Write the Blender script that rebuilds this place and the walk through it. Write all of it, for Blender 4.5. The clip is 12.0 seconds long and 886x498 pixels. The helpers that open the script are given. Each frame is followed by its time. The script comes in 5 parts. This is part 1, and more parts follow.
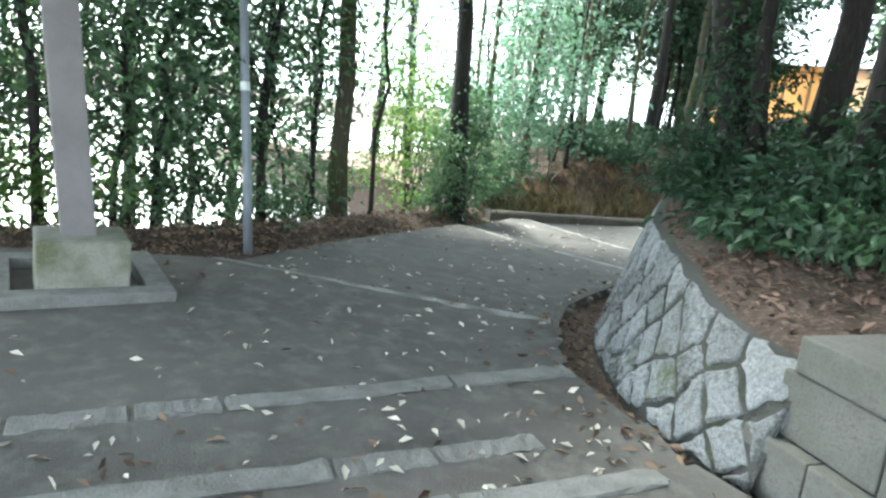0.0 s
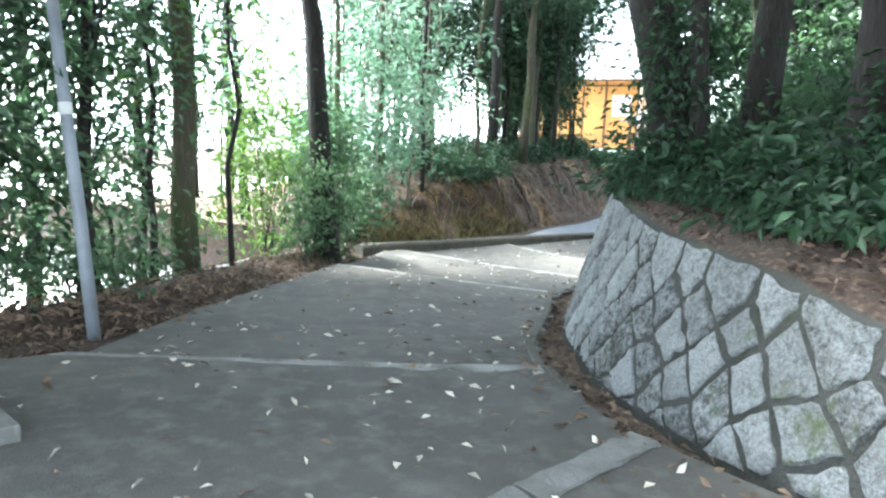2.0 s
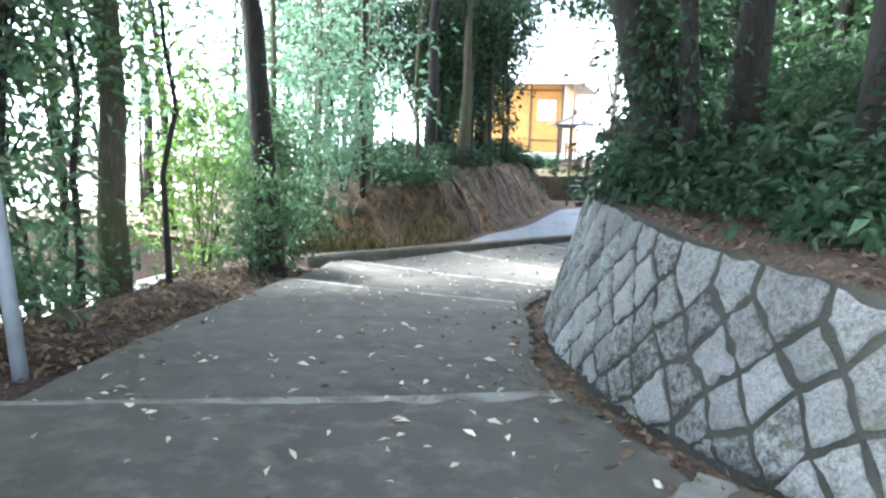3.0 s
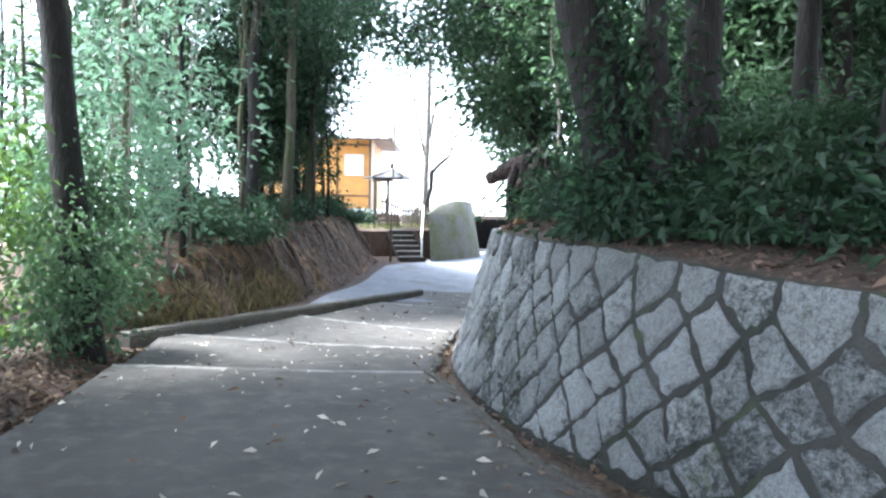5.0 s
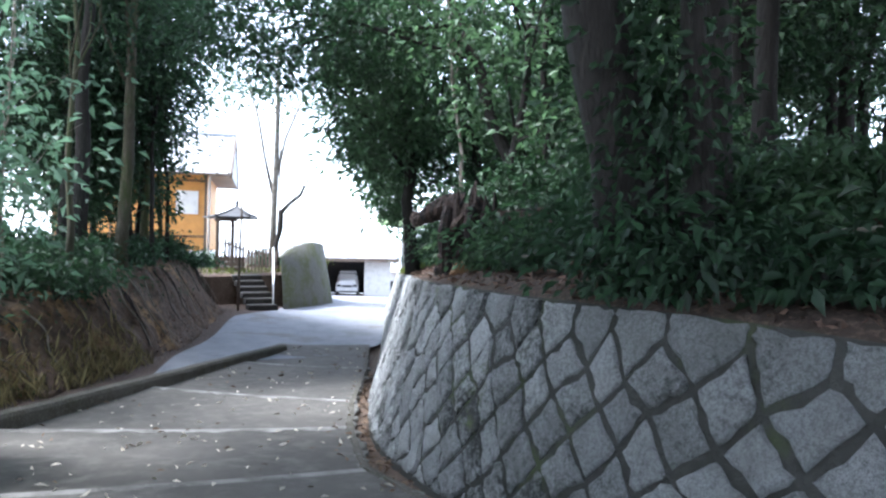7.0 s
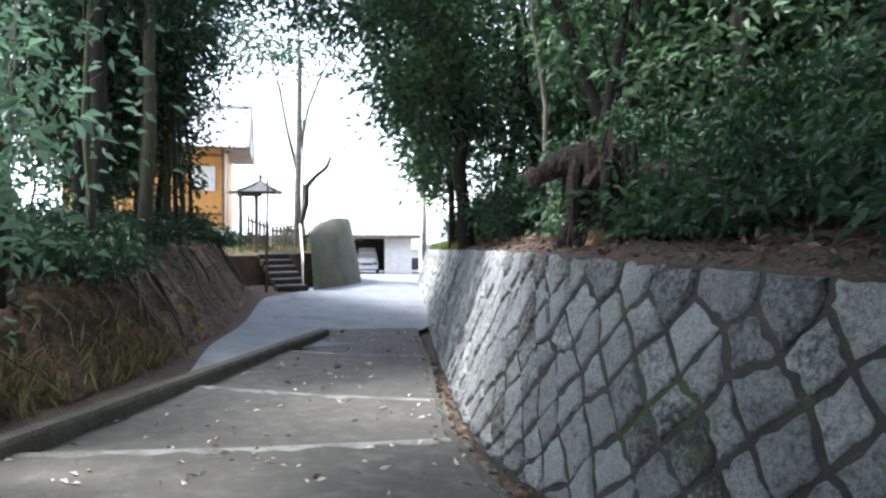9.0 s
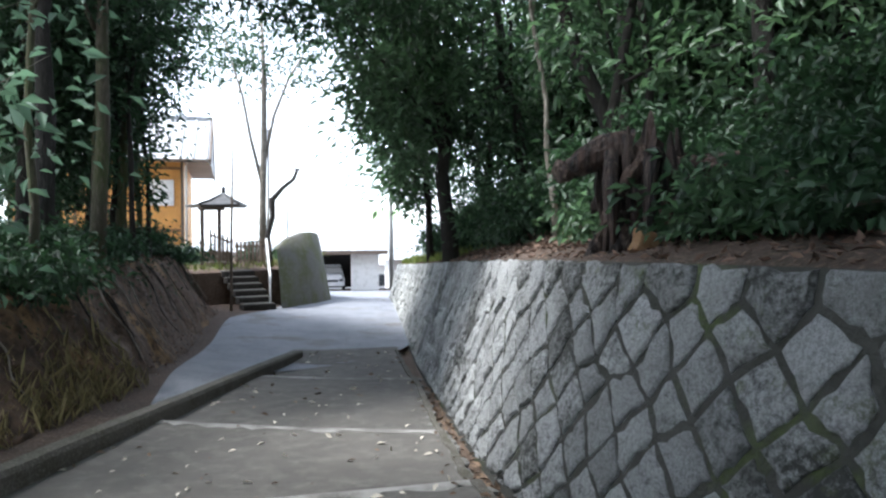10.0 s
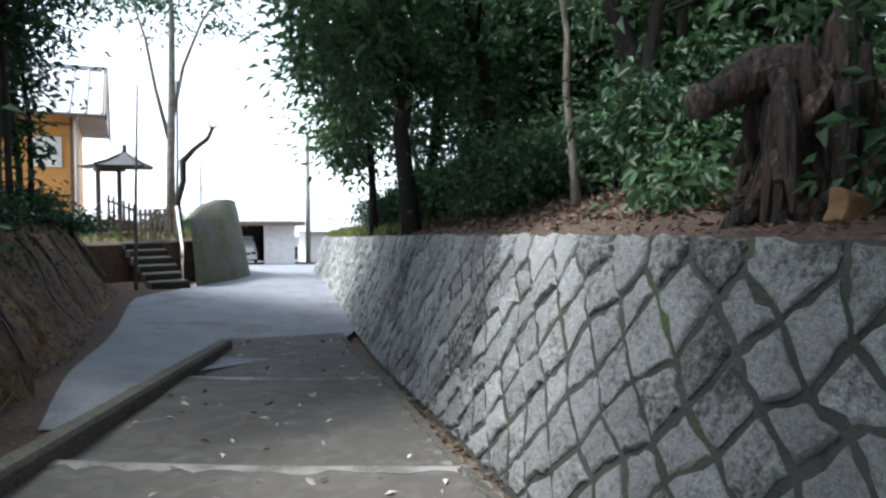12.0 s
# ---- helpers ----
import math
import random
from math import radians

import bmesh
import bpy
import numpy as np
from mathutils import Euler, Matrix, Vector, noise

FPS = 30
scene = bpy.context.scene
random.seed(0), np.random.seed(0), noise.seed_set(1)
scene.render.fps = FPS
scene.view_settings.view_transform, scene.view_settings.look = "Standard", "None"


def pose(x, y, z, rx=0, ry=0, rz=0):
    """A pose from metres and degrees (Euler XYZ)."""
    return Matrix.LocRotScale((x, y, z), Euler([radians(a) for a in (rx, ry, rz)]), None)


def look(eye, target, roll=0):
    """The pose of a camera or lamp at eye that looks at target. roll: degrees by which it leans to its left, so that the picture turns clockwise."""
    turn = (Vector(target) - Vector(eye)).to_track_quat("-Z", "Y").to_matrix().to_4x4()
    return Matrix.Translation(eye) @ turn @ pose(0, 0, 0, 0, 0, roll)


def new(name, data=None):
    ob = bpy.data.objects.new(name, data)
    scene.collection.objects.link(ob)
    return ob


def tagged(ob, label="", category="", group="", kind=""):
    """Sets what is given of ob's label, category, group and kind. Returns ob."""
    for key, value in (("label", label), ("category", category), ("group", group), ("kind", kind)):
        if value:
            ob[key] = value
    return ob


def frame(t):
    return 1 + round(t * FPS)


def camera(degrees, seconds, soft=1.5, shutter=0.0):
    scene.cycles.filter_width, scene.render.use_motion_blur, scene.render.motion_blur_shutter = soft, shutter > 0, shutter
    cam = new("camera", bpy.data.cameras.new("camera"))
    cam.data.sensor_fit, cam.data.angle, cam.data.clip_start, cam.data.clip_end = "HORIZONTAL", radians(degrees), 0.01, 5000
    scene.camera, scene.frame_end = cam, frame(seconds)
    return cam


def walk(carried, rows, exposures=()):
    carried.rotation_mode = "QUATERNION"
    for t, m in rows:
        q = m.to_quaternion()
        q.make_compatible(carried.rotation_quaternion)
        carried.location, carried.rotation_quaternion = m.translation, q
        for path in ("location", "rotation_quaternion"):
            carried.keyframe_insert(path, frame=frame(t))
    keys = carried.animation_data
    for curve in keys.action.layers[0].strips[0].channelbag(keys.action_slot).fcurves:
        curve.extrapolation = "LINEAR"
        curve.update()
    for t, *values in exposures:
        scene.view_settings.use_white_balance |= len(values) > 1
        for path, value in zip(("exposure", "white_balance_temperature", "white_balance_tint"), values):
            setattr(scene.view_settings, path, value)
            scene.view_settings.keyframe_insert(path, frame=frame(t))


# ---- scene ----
import itertools

cam = camera(65.77, 12.0, soft=2.4)
PATH = (
    (0, (5.427, -5.805, 2.509), (-2.328, 0.081, 0.226), 5.77),
    (0.5, (4.939, -5.792, 2.390), (-2.015, 1.132, 0.466), 4.71),
    (1, (4.444, -5.709, 2.286), (-2.175, 1.594, 0.597), 3.67),
    (1.5, (3.974, -5.717, 2.261), (-2.377, 1.831, 0.622), 2.33),
    (2, (3.530, -5.624, 2.179), (-2.380, 2.275, 0.540), 1.72),
    (2.5, (3.108, -5.583, 2.147), (-2.385, 2.601, 0.458), 2.26),
    (2.7, (2.960, -5.548, 2.152), (-2.292, 2.795, 0.479), 2.18),
    (4.3, (1.551, -4.822, 1.945), (-1.593, 4.624, 1.001), -0.38),
    (4.5, (1.384, -4.727, 1.922), (-1.356, 4.843, 0.972), 0.16),
    (5, (0.961, -4.507, 1.878), (-1.109, 5.259, 1.283), 1.14),
    (5.5, (0.606, -4.184, 1.885), (-1.281, 5.614, 1.224), 1.93),
    (6, (0.261, -3.890, 1.896), (-0.690, 6.057, 1.497), 0.76),
    (6.5, (-0.007, -3.513, 1.917), (-0.097, 6.486, 1.794), 0.41),
    (7, (-0.327, -3.171, 1.927), (0.110, 6.819, 1.973), 1.15),
    (7.5, (-0.570, -2.796, 1.910), (-0.170, 7.194, 1.703), -0.08),
    (7.7, (-0.667, -2.647, 1.922), (-0.552, 7.346, 1.570), 0.96),
    (9.3, (-1.392, -1.333, 1.804), (-0.884, 8.650, 1.518), -0.28),
    (9.5, (-1.459, -1.155, 1.786), (-0.807, 8.820, 1.504), -0.40),
    (10, (-1.637, -0.676, 1.746), (-0.729, 9.283, 1.681), -0.51),
    (10.2, (-1.719, -0.477, 1.733), (-0.268, 9.397, 2.362), -2.25),
    (10.5, (-1.849, -0.165, 1.732), (-0.456, 9.731, 2.102), -2.42),
    (11, (-2.022, 0.341, 1.733), (-0.804, 10.265, 1.901), -1.71),
    (11.5, (-2.196, 0.805, 1.704), (-0.521, 10.658, 1.376), -0.56),
    (12, (-2.284, 1.275, 1.709), (-0.043, 11.009, 1.242), 0.19),
)
walk(cam, [(t, look(e, a, r)) for t, e, a, r in PATH],
     exposures=((0, 3.35, 5900, 0), (1.0, 3.65, 5850, 1), (3, 3.75, 5700, 5), (5, 3.35, 5600, 10), (6.5, 2.75, 5500, 12), (7.5, 2.5, 5600, 11), (9.5, 2.25, 5850, 10), (11, 1.75, 5850, 9), (12, 1.75, 5850, 9)))

# ---- light ----
SUN_ELEV, SUN_AZ = 62, 262
world = bpy.data.worlds.new("world")
scene.world = world
world.use_nodes = True
wn = world.node_tree
sky = wn.nodes.new("ShaderNodeTexSky")
sky.sky_type, sky.sun_disc = "NISHITA", False
sky.sun_elevation, sky.sun_rotation = radians(SUN_ELEV), radians(SUN_AZ)
sky.air_density, sky.dust_density, sky.ozone_density = 1.0, 1.0, 1.0
veil = wn.nodes.new("ShaderNodeHueSaturation")
veil.inputs["Saturation"].default_value = 0.3
wn.links.new(sky.outputs[0], veil.inputs["Color"])
wn.links.new(veil.outputs[0], wn.nodes["Background"].inputs[0])
wn.nodes["Background"].inputs[1].default_value = 0.15
sun = new("sun", bpy.data.lights.new("sun", "SUN"))
sun.data.energy, sun.data.angle, sun.data.color = 2.2, radians(12), (1, 0.95, 0.87)
az, el = radians(SUN_AZ), radians(SUN_ELEV)
sun_from = Vector((math.sin(az) * math.cos(el), math.cos(az) * math.cos(el), math.sin(el)))
sun.matrix_world = look(sun_from * 50, (0, 0, 0))


# ---- materials ----
def material(name, base, rough=0.9, spots=(), bump=0.0, bump_scale=30.0, metal=0.0, rnd=0.0, island=0.0, translucent=0.0, grain=1.0):
    """Noise layers (scale, low, high, colour) over a base colour, with a fine bump; grain below 1 draws them out upwards."""
    m = bpy.data.materials.new(name)
    m.use_nodes = True
    nt = m.node_tree
    n, l = nt.nodes, nt.links
    bsdf = n["Principled BSDF"]
    bsdf.inputs["Roughness"].default_value = rough
    bsdf.inputs["Metallic"].default_value = metal
    geo = n.new("ShaderNodeNewGeometry")
    at = n.new("ShaderNodeMapping")
    at.inputs["Scale"].default_value = (1, 1, grain)
    l.new(geo.outputs["Position"], at.inputs["Vector"])
    rgb = n.new("ShaderNodeRGB")
    rgb.outputs[0].default_value = (*base, 1)
    colour = rgb.outputs[0]
    for scale, low, high, over in spots:
        tex = n.new("ShaderNodeTexNoise")
        tex.inputs["Scale"].default_value, tex.inputs["Detail"].default_value = scale, 5
        tex.inputs["Roughness"].default_value = 0.62
        l.new(at.outputs[0], tex.inputs["Vector"])
        ramp = n.new("ShaderNodeMapRange")
        ramp.inputs[1].default_value, ramp.inputs[2].default_value = low, high
        l.new(tex.outputs[0], ramp.inputs[0])
        mix = n.new("ShaderNodeMix")
        mix.data_type = "RGBA"
        l.new(ramp.outputs[0], mix.inputs["Factor"])
        l.new(colour, mix.inputs["A"])
        mix.inputs["B"].default_value = (*over, 1)
        colour = mix.outputs["Result"]
    if rnd or island:
        if rnd:
            src = n.new("ShaderNodeObjectInfo").outputs["Random"]
        else:
            src = geo.outputs["Random Per Island"]
        span = rnd or island
        rng = n.new("ShaderNodeMapRange")
        rng.inputs[3].default_value, rng.inputs[4].default_value = 1 - span, 1 + span
        l.new(src, rng.inputs[0])
        hsv = n.new("ShaderNodeHueSaturation")
        l.new(rng.outputs[0], hsv.inputs["Value"])
        l.new(colour, hsv.inputs["Color"])
        colour = hsv.outputs[0]
    l.new(colour, bsdf.inputs["Base Color"])
    if bump:
        tex = n.new("ShaderNodeTexNoise")
        tex.inputs["Scale"].default_value, tex.inputs["Detail"].default_value = bump_scale, 6
        l.new(at.outputs[0], tex.inputs["Vector"])
        bm_ = n.new("ShaderNodeBump")
        bm_.inputs["Strength"].default_value, bm_.inputs["Distance"].default_value = 1.0, bump
        l.new(tex.outputs[0], bm_.inputs["Height"])
        l.new(bm_.outputs[0], bsdf.inputs["Normal"])
    if translucent:
        tr = n.new("ShaderNodeBsdfTranslucent")
        hs = n.new("ShaderNodeHueSaturation")
        hs.inputs["Saturation"].default_value, hs.inputs["Value"].default_value, hs.inputs["Hue"].default_value = 1.1, 1.5, 0.485
        l.new(colour, hs.inputs["Color"])
        l.new(hs.outputs[0], tr.inputs["Color"])
        ms = n.new("ShaderNodeMixShader")
        ms.inputs[0].default_value = translucent
        l.new(bsdf.outputs[0], ms.inputs[1])
        l.new(tr.outputs[0], ms.inputs[2])
        l.new(ms.outputs[0], n["Material Output"].inputs[0])
    return m


def granite_stone(name):
    """Split granite: pale speckled faces, black lichen in drifts that differ from stone to stone, some moss."""
    m = bpy.data.materials.new(name)
    m.use_nodes = True
    n, l = m.node_tree.nodes, m.node_tree.links
    bsdf = n["Principled BSDF"]
    bsdf.inputs["Roughness"].default_value = 0.9
    geo = n.new("ShaderNodeNewGeometry")
    rnd = n.new("ShaderNodeObjectInfo").outputs["Random"]

    def cloud(scale, detail=5, rough_=0.62):
        tex = n.new("ShaderNodeTexNoise")
        tex.inputs["Scale"].default_value, tex.inputs["Detail"].default_value, tex.inputs["Roughness"].default_value = scale, detail, rough_
        l.new(geo.outputs["Position"], tex.inputs["Vector"])
        return tex.outputs[0]

    def calc(op, a, b):
        q = n.new("ShaderNodeMath")
        q.operation = op
        for k, w in enumerate((a, b)):
            if isinstance(w, (int, float)):
                q.inputs[k].default_value = w
            else:
                l.new(w, q.inputs[k])
        return q.outputs[0]

    def ramp(src, low, high):
        q = n.new("ShaderNodeMapRange")
        q.inputs[1].default_value, q.inputs[2].default_value = low, high
        l.new(src, q.inputs[0])
        return q.outputs[0]

    def over(below, fac, colour):
        q = n.new("ShaderNodeMix")
        q.data_type = "RGBA"
        l.new(fac, q.inputs["Factor"])
        l.new(below, q.inputs["A"])
        q.inputs["B"].default_value = (*colour, 1)
        return q.outputs["Result"]

    base = n.new("ShaderNodeRGB")
    base.outputs[0].default_value = (0.45, 0.46, 0.462, 1)
    col = over(base.outputs[0], ramp(cloud(3.5), 0.42, 0.68), (0.33, 0.333, 0.322))
    col = over(col, ramp(cloud(130, 3), 0.5, 0.66), (0.2, 0.2, 0.195))
    col = over(col, ramp(cloud(48, 5, 0.7), 0.47, 0.6), (0.25, 0.252, 0.243))
    tone = n.new("ShaderNodeHueSaturation")
    l.new(calc("ADD", calc("MULTIPLY", rnd, 0.5), 0.8), tone.inputs["Value"])
    l.new(col, tone.inputs["Color"])
    drift = calc("MULTIPLY", calc("SUBTRACT", cloud(0.9, 4), 0.5), 0.6)
    own = calc("MULTIPLY", calc("SUBTRACT", calc("FRACT", calc("MULTIPLY", rnd, 7.3), 0), 0.5), 0.15)
    lichen = calc("ADD", calc("ADD", cloud(20, 9, 0.82), drift), own)
    col = over(tone.outputs[0], ramp(lichen, 0.5, 0.67), (0.05, 0.052, 0.046))
    moss = calc("ADD", cloud(6, 6, 0.7), calc("MULTIPLY", calc("SUBTRACT", cloud(0.45, 2), 0.5), 1.3))
    col = over(col, ramp(moss, 0.76, 0.95), (0.13, 0.16, 0.065))
    l.new(col, bsdf.inputs["Base Color"])
    bp = n.new("ShaderNodeBump")
    bp.inputs["Strength"].default_value, bp.inputs["Distance"].default_value = 1.0, 0.045
    l.new(calc("ADD", cloud(30, 7, 0.75), calc("MULTIPLY", cloud(8, 3), 1.3)), bp.inputs["Height"])
    l.new(bp.outputs[0], bsdf.inputs["Normal"])
    return m


M = dict(
    concrete=material("worn_concrete", (0.12, 0.11, 0.097), 0.92, ((0.9, 0.42, 0.62, (0.085, 0.079, 0.07)), (5, 0.48, 0.72, (0.172, 0.16, 0.142)), (60, 0.5, 0.7, (0.11, 0.105, 0.095))), 0.006, 90),
    nosing=material("nosing_concrete", (0.31, 0.3, 0.28), 0.9, ((2.2, 0.42, 0.58, (0.14, 0.132, 0.12)), (50, 0.5, 0.7, (0.3, 0.29, 0.26))), 0.006, 80),
    granite=granite_stone("granite"),
    granite_far=material("granite_far", (0.36, 0.365, 0.35), 0.9, ((7, 0.45, 0.65, (0.25, 0.25, 0.23)), (14, 0.55, 0.66, (0.09, 0.09, 0.075))), 0.01, 40, island=0.22),
    kerbstone=material("kerb_stone", (0.22, 0.214, 0.2), 0.9, ((6, 0.42, 0.65, (0.15, 0.147, 0.13)), (60, 0.5, 0.7, (0.16, 0.16, 0.145))), 0.01, 50),
    ashlar=material("ashlar", (0.16, 0.152, 0.134), 0.9, ((2, 0.4, 0.65, (0.11, 0.108, 0.088)), (50, 0.5, 0.7, (0.11, 0.104, 0.09))), 0.006, 60),
    mortar=material("mossy_mortar", (0.06, 0.059, 0.052), 0.95, ((1.0, 0.46, 0.6, (0.036, 0.037, 0.03)), (1.6, 0.55, 0.68, (0.065, 0.085, 0.03)), (14, 0.5, 0.7, (0.05, 0.05, 0.045))), 0.014, 45),
    soil=material("soil", (0.12, 0.08, 0.055), 0.95, ((4, 0.4, 0.65, (0.07, 0.045, 0.03)), (30, 0.5, 0.7, (0.2, 0.15, 0.11))), 0.02, 30),
    bank=material("bank_earth", (0.105, 0.068, 0.045), 0.95, ((0.8, 0.52, 0.68, (0.33, 0.2, 0.09)), (7, 0.45, 0.65, (0.045, 0.03, 0.022))), 0.06, 9),
    litter=material("litter_ground", (0.065, 0.042, 0.032), 0.95, ((2, 0.4, 0.7, (0.055, 0.04, 0.028)), (25, 0.5, 0.7, (0.17, 0.12, 0.085))), 0.03, 25),
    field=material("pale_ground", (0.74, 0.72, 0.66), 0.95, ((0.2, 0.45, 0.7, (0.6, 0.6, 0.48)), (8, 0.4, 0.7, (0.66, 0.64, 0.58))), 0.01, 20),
    asphalt=material("pale_asphalt", (0.2, 0.21, 0.24), 0.85, ((1.5, 0.4, 0.65, (0.14, 0.145, 0.17)), (0.8, 0.54, 0.68, (0.11, 0.095, 0.085)), (45, 0.45, 0.7, (0.3, 0.31, 0.33))), 0.012, 70),
    bark=material("bark", (0.024, 0.02, 0.017), 0.95, ((3, 0.45, 0.65, (0.016, 0.014, 0.012)), (30, 0.5, 0.7, (0.045, 0.039, 0.033))), 0.03, 40, grain=0.2),
    bark_moss=material("mossy_bark", (0.075, 0.065, 0.045), 0.95, ((3, 0.42, 0.62, (0.06, 0.075, 0.025)), (30, 0.5, 0.7, (0.13, 0.11, 0.08))), 0.03, 40, grain=0.2),
    bark_pale=material("pale_bark", (0.27, 0.24, 0.2), 0.9, ((5, 0.42, 0.65, (0.16, 0.14, 0.11)),), 0.015, 30),
    leaf=material("leaf", (0.072, 0.132, 0.066), 0.42, (), 0, island=0.45, translucent=0.4),
    leaf_dark=material("dark_leaf", (0.03, 0.066, 0.031), 0.52, (), 0, island=0.45, translucent=0.3),
    leaf_bright=material("bright_leaf", (0.085, 0.152, 0.042), 0.45, (), 0, island=0.4, translucent=0.5),
    leaf_pale=material("pale_leaf", (0.13, 0.215, 0.145), 0.35, (), 0, island=0.4, translucent=0.4),
    dead=material("dead_leaf", (0.17, 0.115, 0.075), 0.8, (), 0, island=0.6),
    dead_pale=material("pale_dead_leaf", (0.56, 0.51, 0.42), 0.7, (), 0, island=0.4),
    litterleaf=material("litter_leaf", (0.14, 0.09, 0.065), 0.85, (), 0, island=0.65),
    stump=material("stump_wood", (0.042, 0.026, 0.02), 0.9, ((14, 0.42, 0.58, (0.008, 0.006, 0.006)), (45, 0.55, 0.7, (0.1, 0.075, 0.062)), (3, 0.56, 0.66, (0.06, 0.032, 0.022))), 0.06, 30, grain=0.16),
    stumpred=material("torn_wood", (0.068, 0.044, 0.033), 0.9, ((14, 0.42, 0.58, (0.03, 0.018, 0.014)), (45, 0.52, 0.7, (0.17, 0.125, 0.1))), 0.05, 30, grain=0.4),
    cutwood=material("cut_wood", (0.17, 0.09, 0.042), 0.85, ((6, 0.4, 0.65, (0.22, 0.14, 0.07)),), 0.01, 30),
    postgrey=material("post_stone", (0.22, 0.198, 0.195), 0.85, ((3, 0.4, 0.65, (0.17, 0.155, 0.15)), (70, 0.5, 0.7, (0.2, 0.19, 0.18))), 0.003, 80),
    mosspost=material("mossy_stone", (0.27, 0.26, 0.22), 0.9, ((2.5, 0.42, 0.62, (0.12, 0.125, 0.07)), (50, 0.5, 0.7, (0.2, 0.19, 0.16))), 0.008, 50),
    kerbdark=material("kerb_concrete", (0.105, 0.095, 0.08), 0.95, ((3, 0.42, 0.6, (0.075, 0.07, 0.05)), (40, 0.5, 0.7, (0.19, 0.175, 0.15))), 0.012, 50),
    tiledark=material("dark_tile", (0.07, 0.07, 0.075), 0.6, ((3, 0.4, 0.65, (0.045, 0.045, 0.05)),), 0.01, 20),
    steel=material("grey_paint", (0.24, 0.26, 0.29), 0.5, ((3, 0.4, 0.65, (0.18, 0.19, 0.21)),), 0.002, 40),
    white=material("white_paint", (0.75, 0.75, 0.73), 0.5, ((4, 0.5, 0.7, (0.6, 0.6, 0.57)),)),
    mosswall=material("mossy_concrete", (0.1, 0.096, 0.084), 0.95, ((1.5, 0.42, 0.6, (0.07, 0.078, 0.03)), (12, 0.5, 0.7, (0.135, 0.13, 0.115))), 0.012, 40),
    wood=material("weathered_wood", (0.16, 0.12, 0.09), 0.85, ((8, 0.4, 0.65, (0.09, 0.07, 0.055)),), 0.005, 60),
    orange=material("orange_boards", (0.62, 0.3, 0.07), 0.6, ((2, 0.4, 0.65, (0.5, 0.24, 0.06)), (20, 0.5, 0.7, (0.68, 0.36, 0.12))), 0.003, 40),
    tile=material("roof_tile", (0.34, 0.35, 0.36), 0.6, ((2, 0.4, 0.65, (0.26, 0.27, 0.28)),), 0.01, 20),
    # near-black paint in place of shade inside the garage
    dark=material("shade_dark_inside", (0.02, 0.02, 0.022), 0.9, ((3, 0.4, 0.7, (0.035, 0.03, 0.03)),)),
    carpaint=material("white_car_paint", (0.7, 0.71, 0.72), 0.25, ()),
    tyre=material("tyre", (0.015, 0.015, 0.016), 0.8, ()),
    glass=material("dark_glass", (0.03, 0.035, 0.04), 0.08, ()),
    tilepale=material("pale_tile", (0.42, 0.43, 0.44), 0.6, ((0.8, 0.4, 0.65, (0.34, 0.35, 0.36)),), 0.01, 8),
    # hills' green paled almost to white: distance haze is in this colour
    ridge=material("haze_tinted_hills", (0.62, 0.66, 0.66), 0.95, ((0.05, 0.4, 0.65, (0.54, 0.6, 0.58)), (0.4, 0.4, 0.7, (0.66, 0.69, 0.68)))),
    drygrass=material("dry_grass", (0.2, 0.17, 0.08), 0.8, (), 0, island=0.5, translucent=0.2),
    ricefield=material("green_field", (0.34, 0.46, 0.24), 0.9, ((0.3, 0.4, 0.65, (0.28, 0.4, 0.2)),)),
    grass=material("grass_blade", (0.13, 0.17, 0.045), 0.7, (), 0, island=0.4, translucent=0.3),
)


# ---- helpers ----
def mesh_of(name, verts, faces, mat, smooth=False):
    me = bpy.data.meshes.new(name)
    me.from_pydata([tuple(v) for v in verts], [], [tuple(f) for f in faces])
    me.materials.append(mat)
    if smooth:
        me.polygons.foreach_set("use_smooth", [True] * len(me.polygons))
    me.update()
    return me


def put(name, me, parent=None, label="", category="", group="", kind=""):
    ob = new(name, me)
    if parent is not None:
        ob.parent = parent
    return tagged(ob, label, category, group, kind)


def part(name, bm, mat, parent=None, label="", smooth=False):
    me = bpy.data.meshes.new(name)
    bm.normal_update()
    bm.to_mesh(me)
    bm.free()
    me.materials.append(mat)
    if smooth:
        me.polygons.foreach_set("use_smooth", [True] * len(me.polygons))
    return put(name, me, parent, label)


def thing(name, m, label, category, group="", kind=""):
    ob = new(name)
    ob.empty_display_size = 0.2
    ob.matrix_basis = m
    return tagged(ob, label, category, group, kind)


def box(bm, size, at=(0, 0, 0), bevel=0.0, turn=None):
    m = Matrix.Translation(at) @ (turn or Matrix()) @ Matrix.Diagonal((*size, 1))
    made = bmesh.ops.create_cube(bm, size=1, matrix=m)["verts"]
    if bevel:
        edges = list({e for v in made for e in v.link_edges})
        bmesh.ops.bevel(bm, geom=edges, offset=bevel, segments=2, affect="EDGES", profile=0.6)
    return bm


def a_box(size, at=(0, 0, 0), bevel=0.0, turn=None):
    return box(bmesh.new(), size, at, bevel, turn)


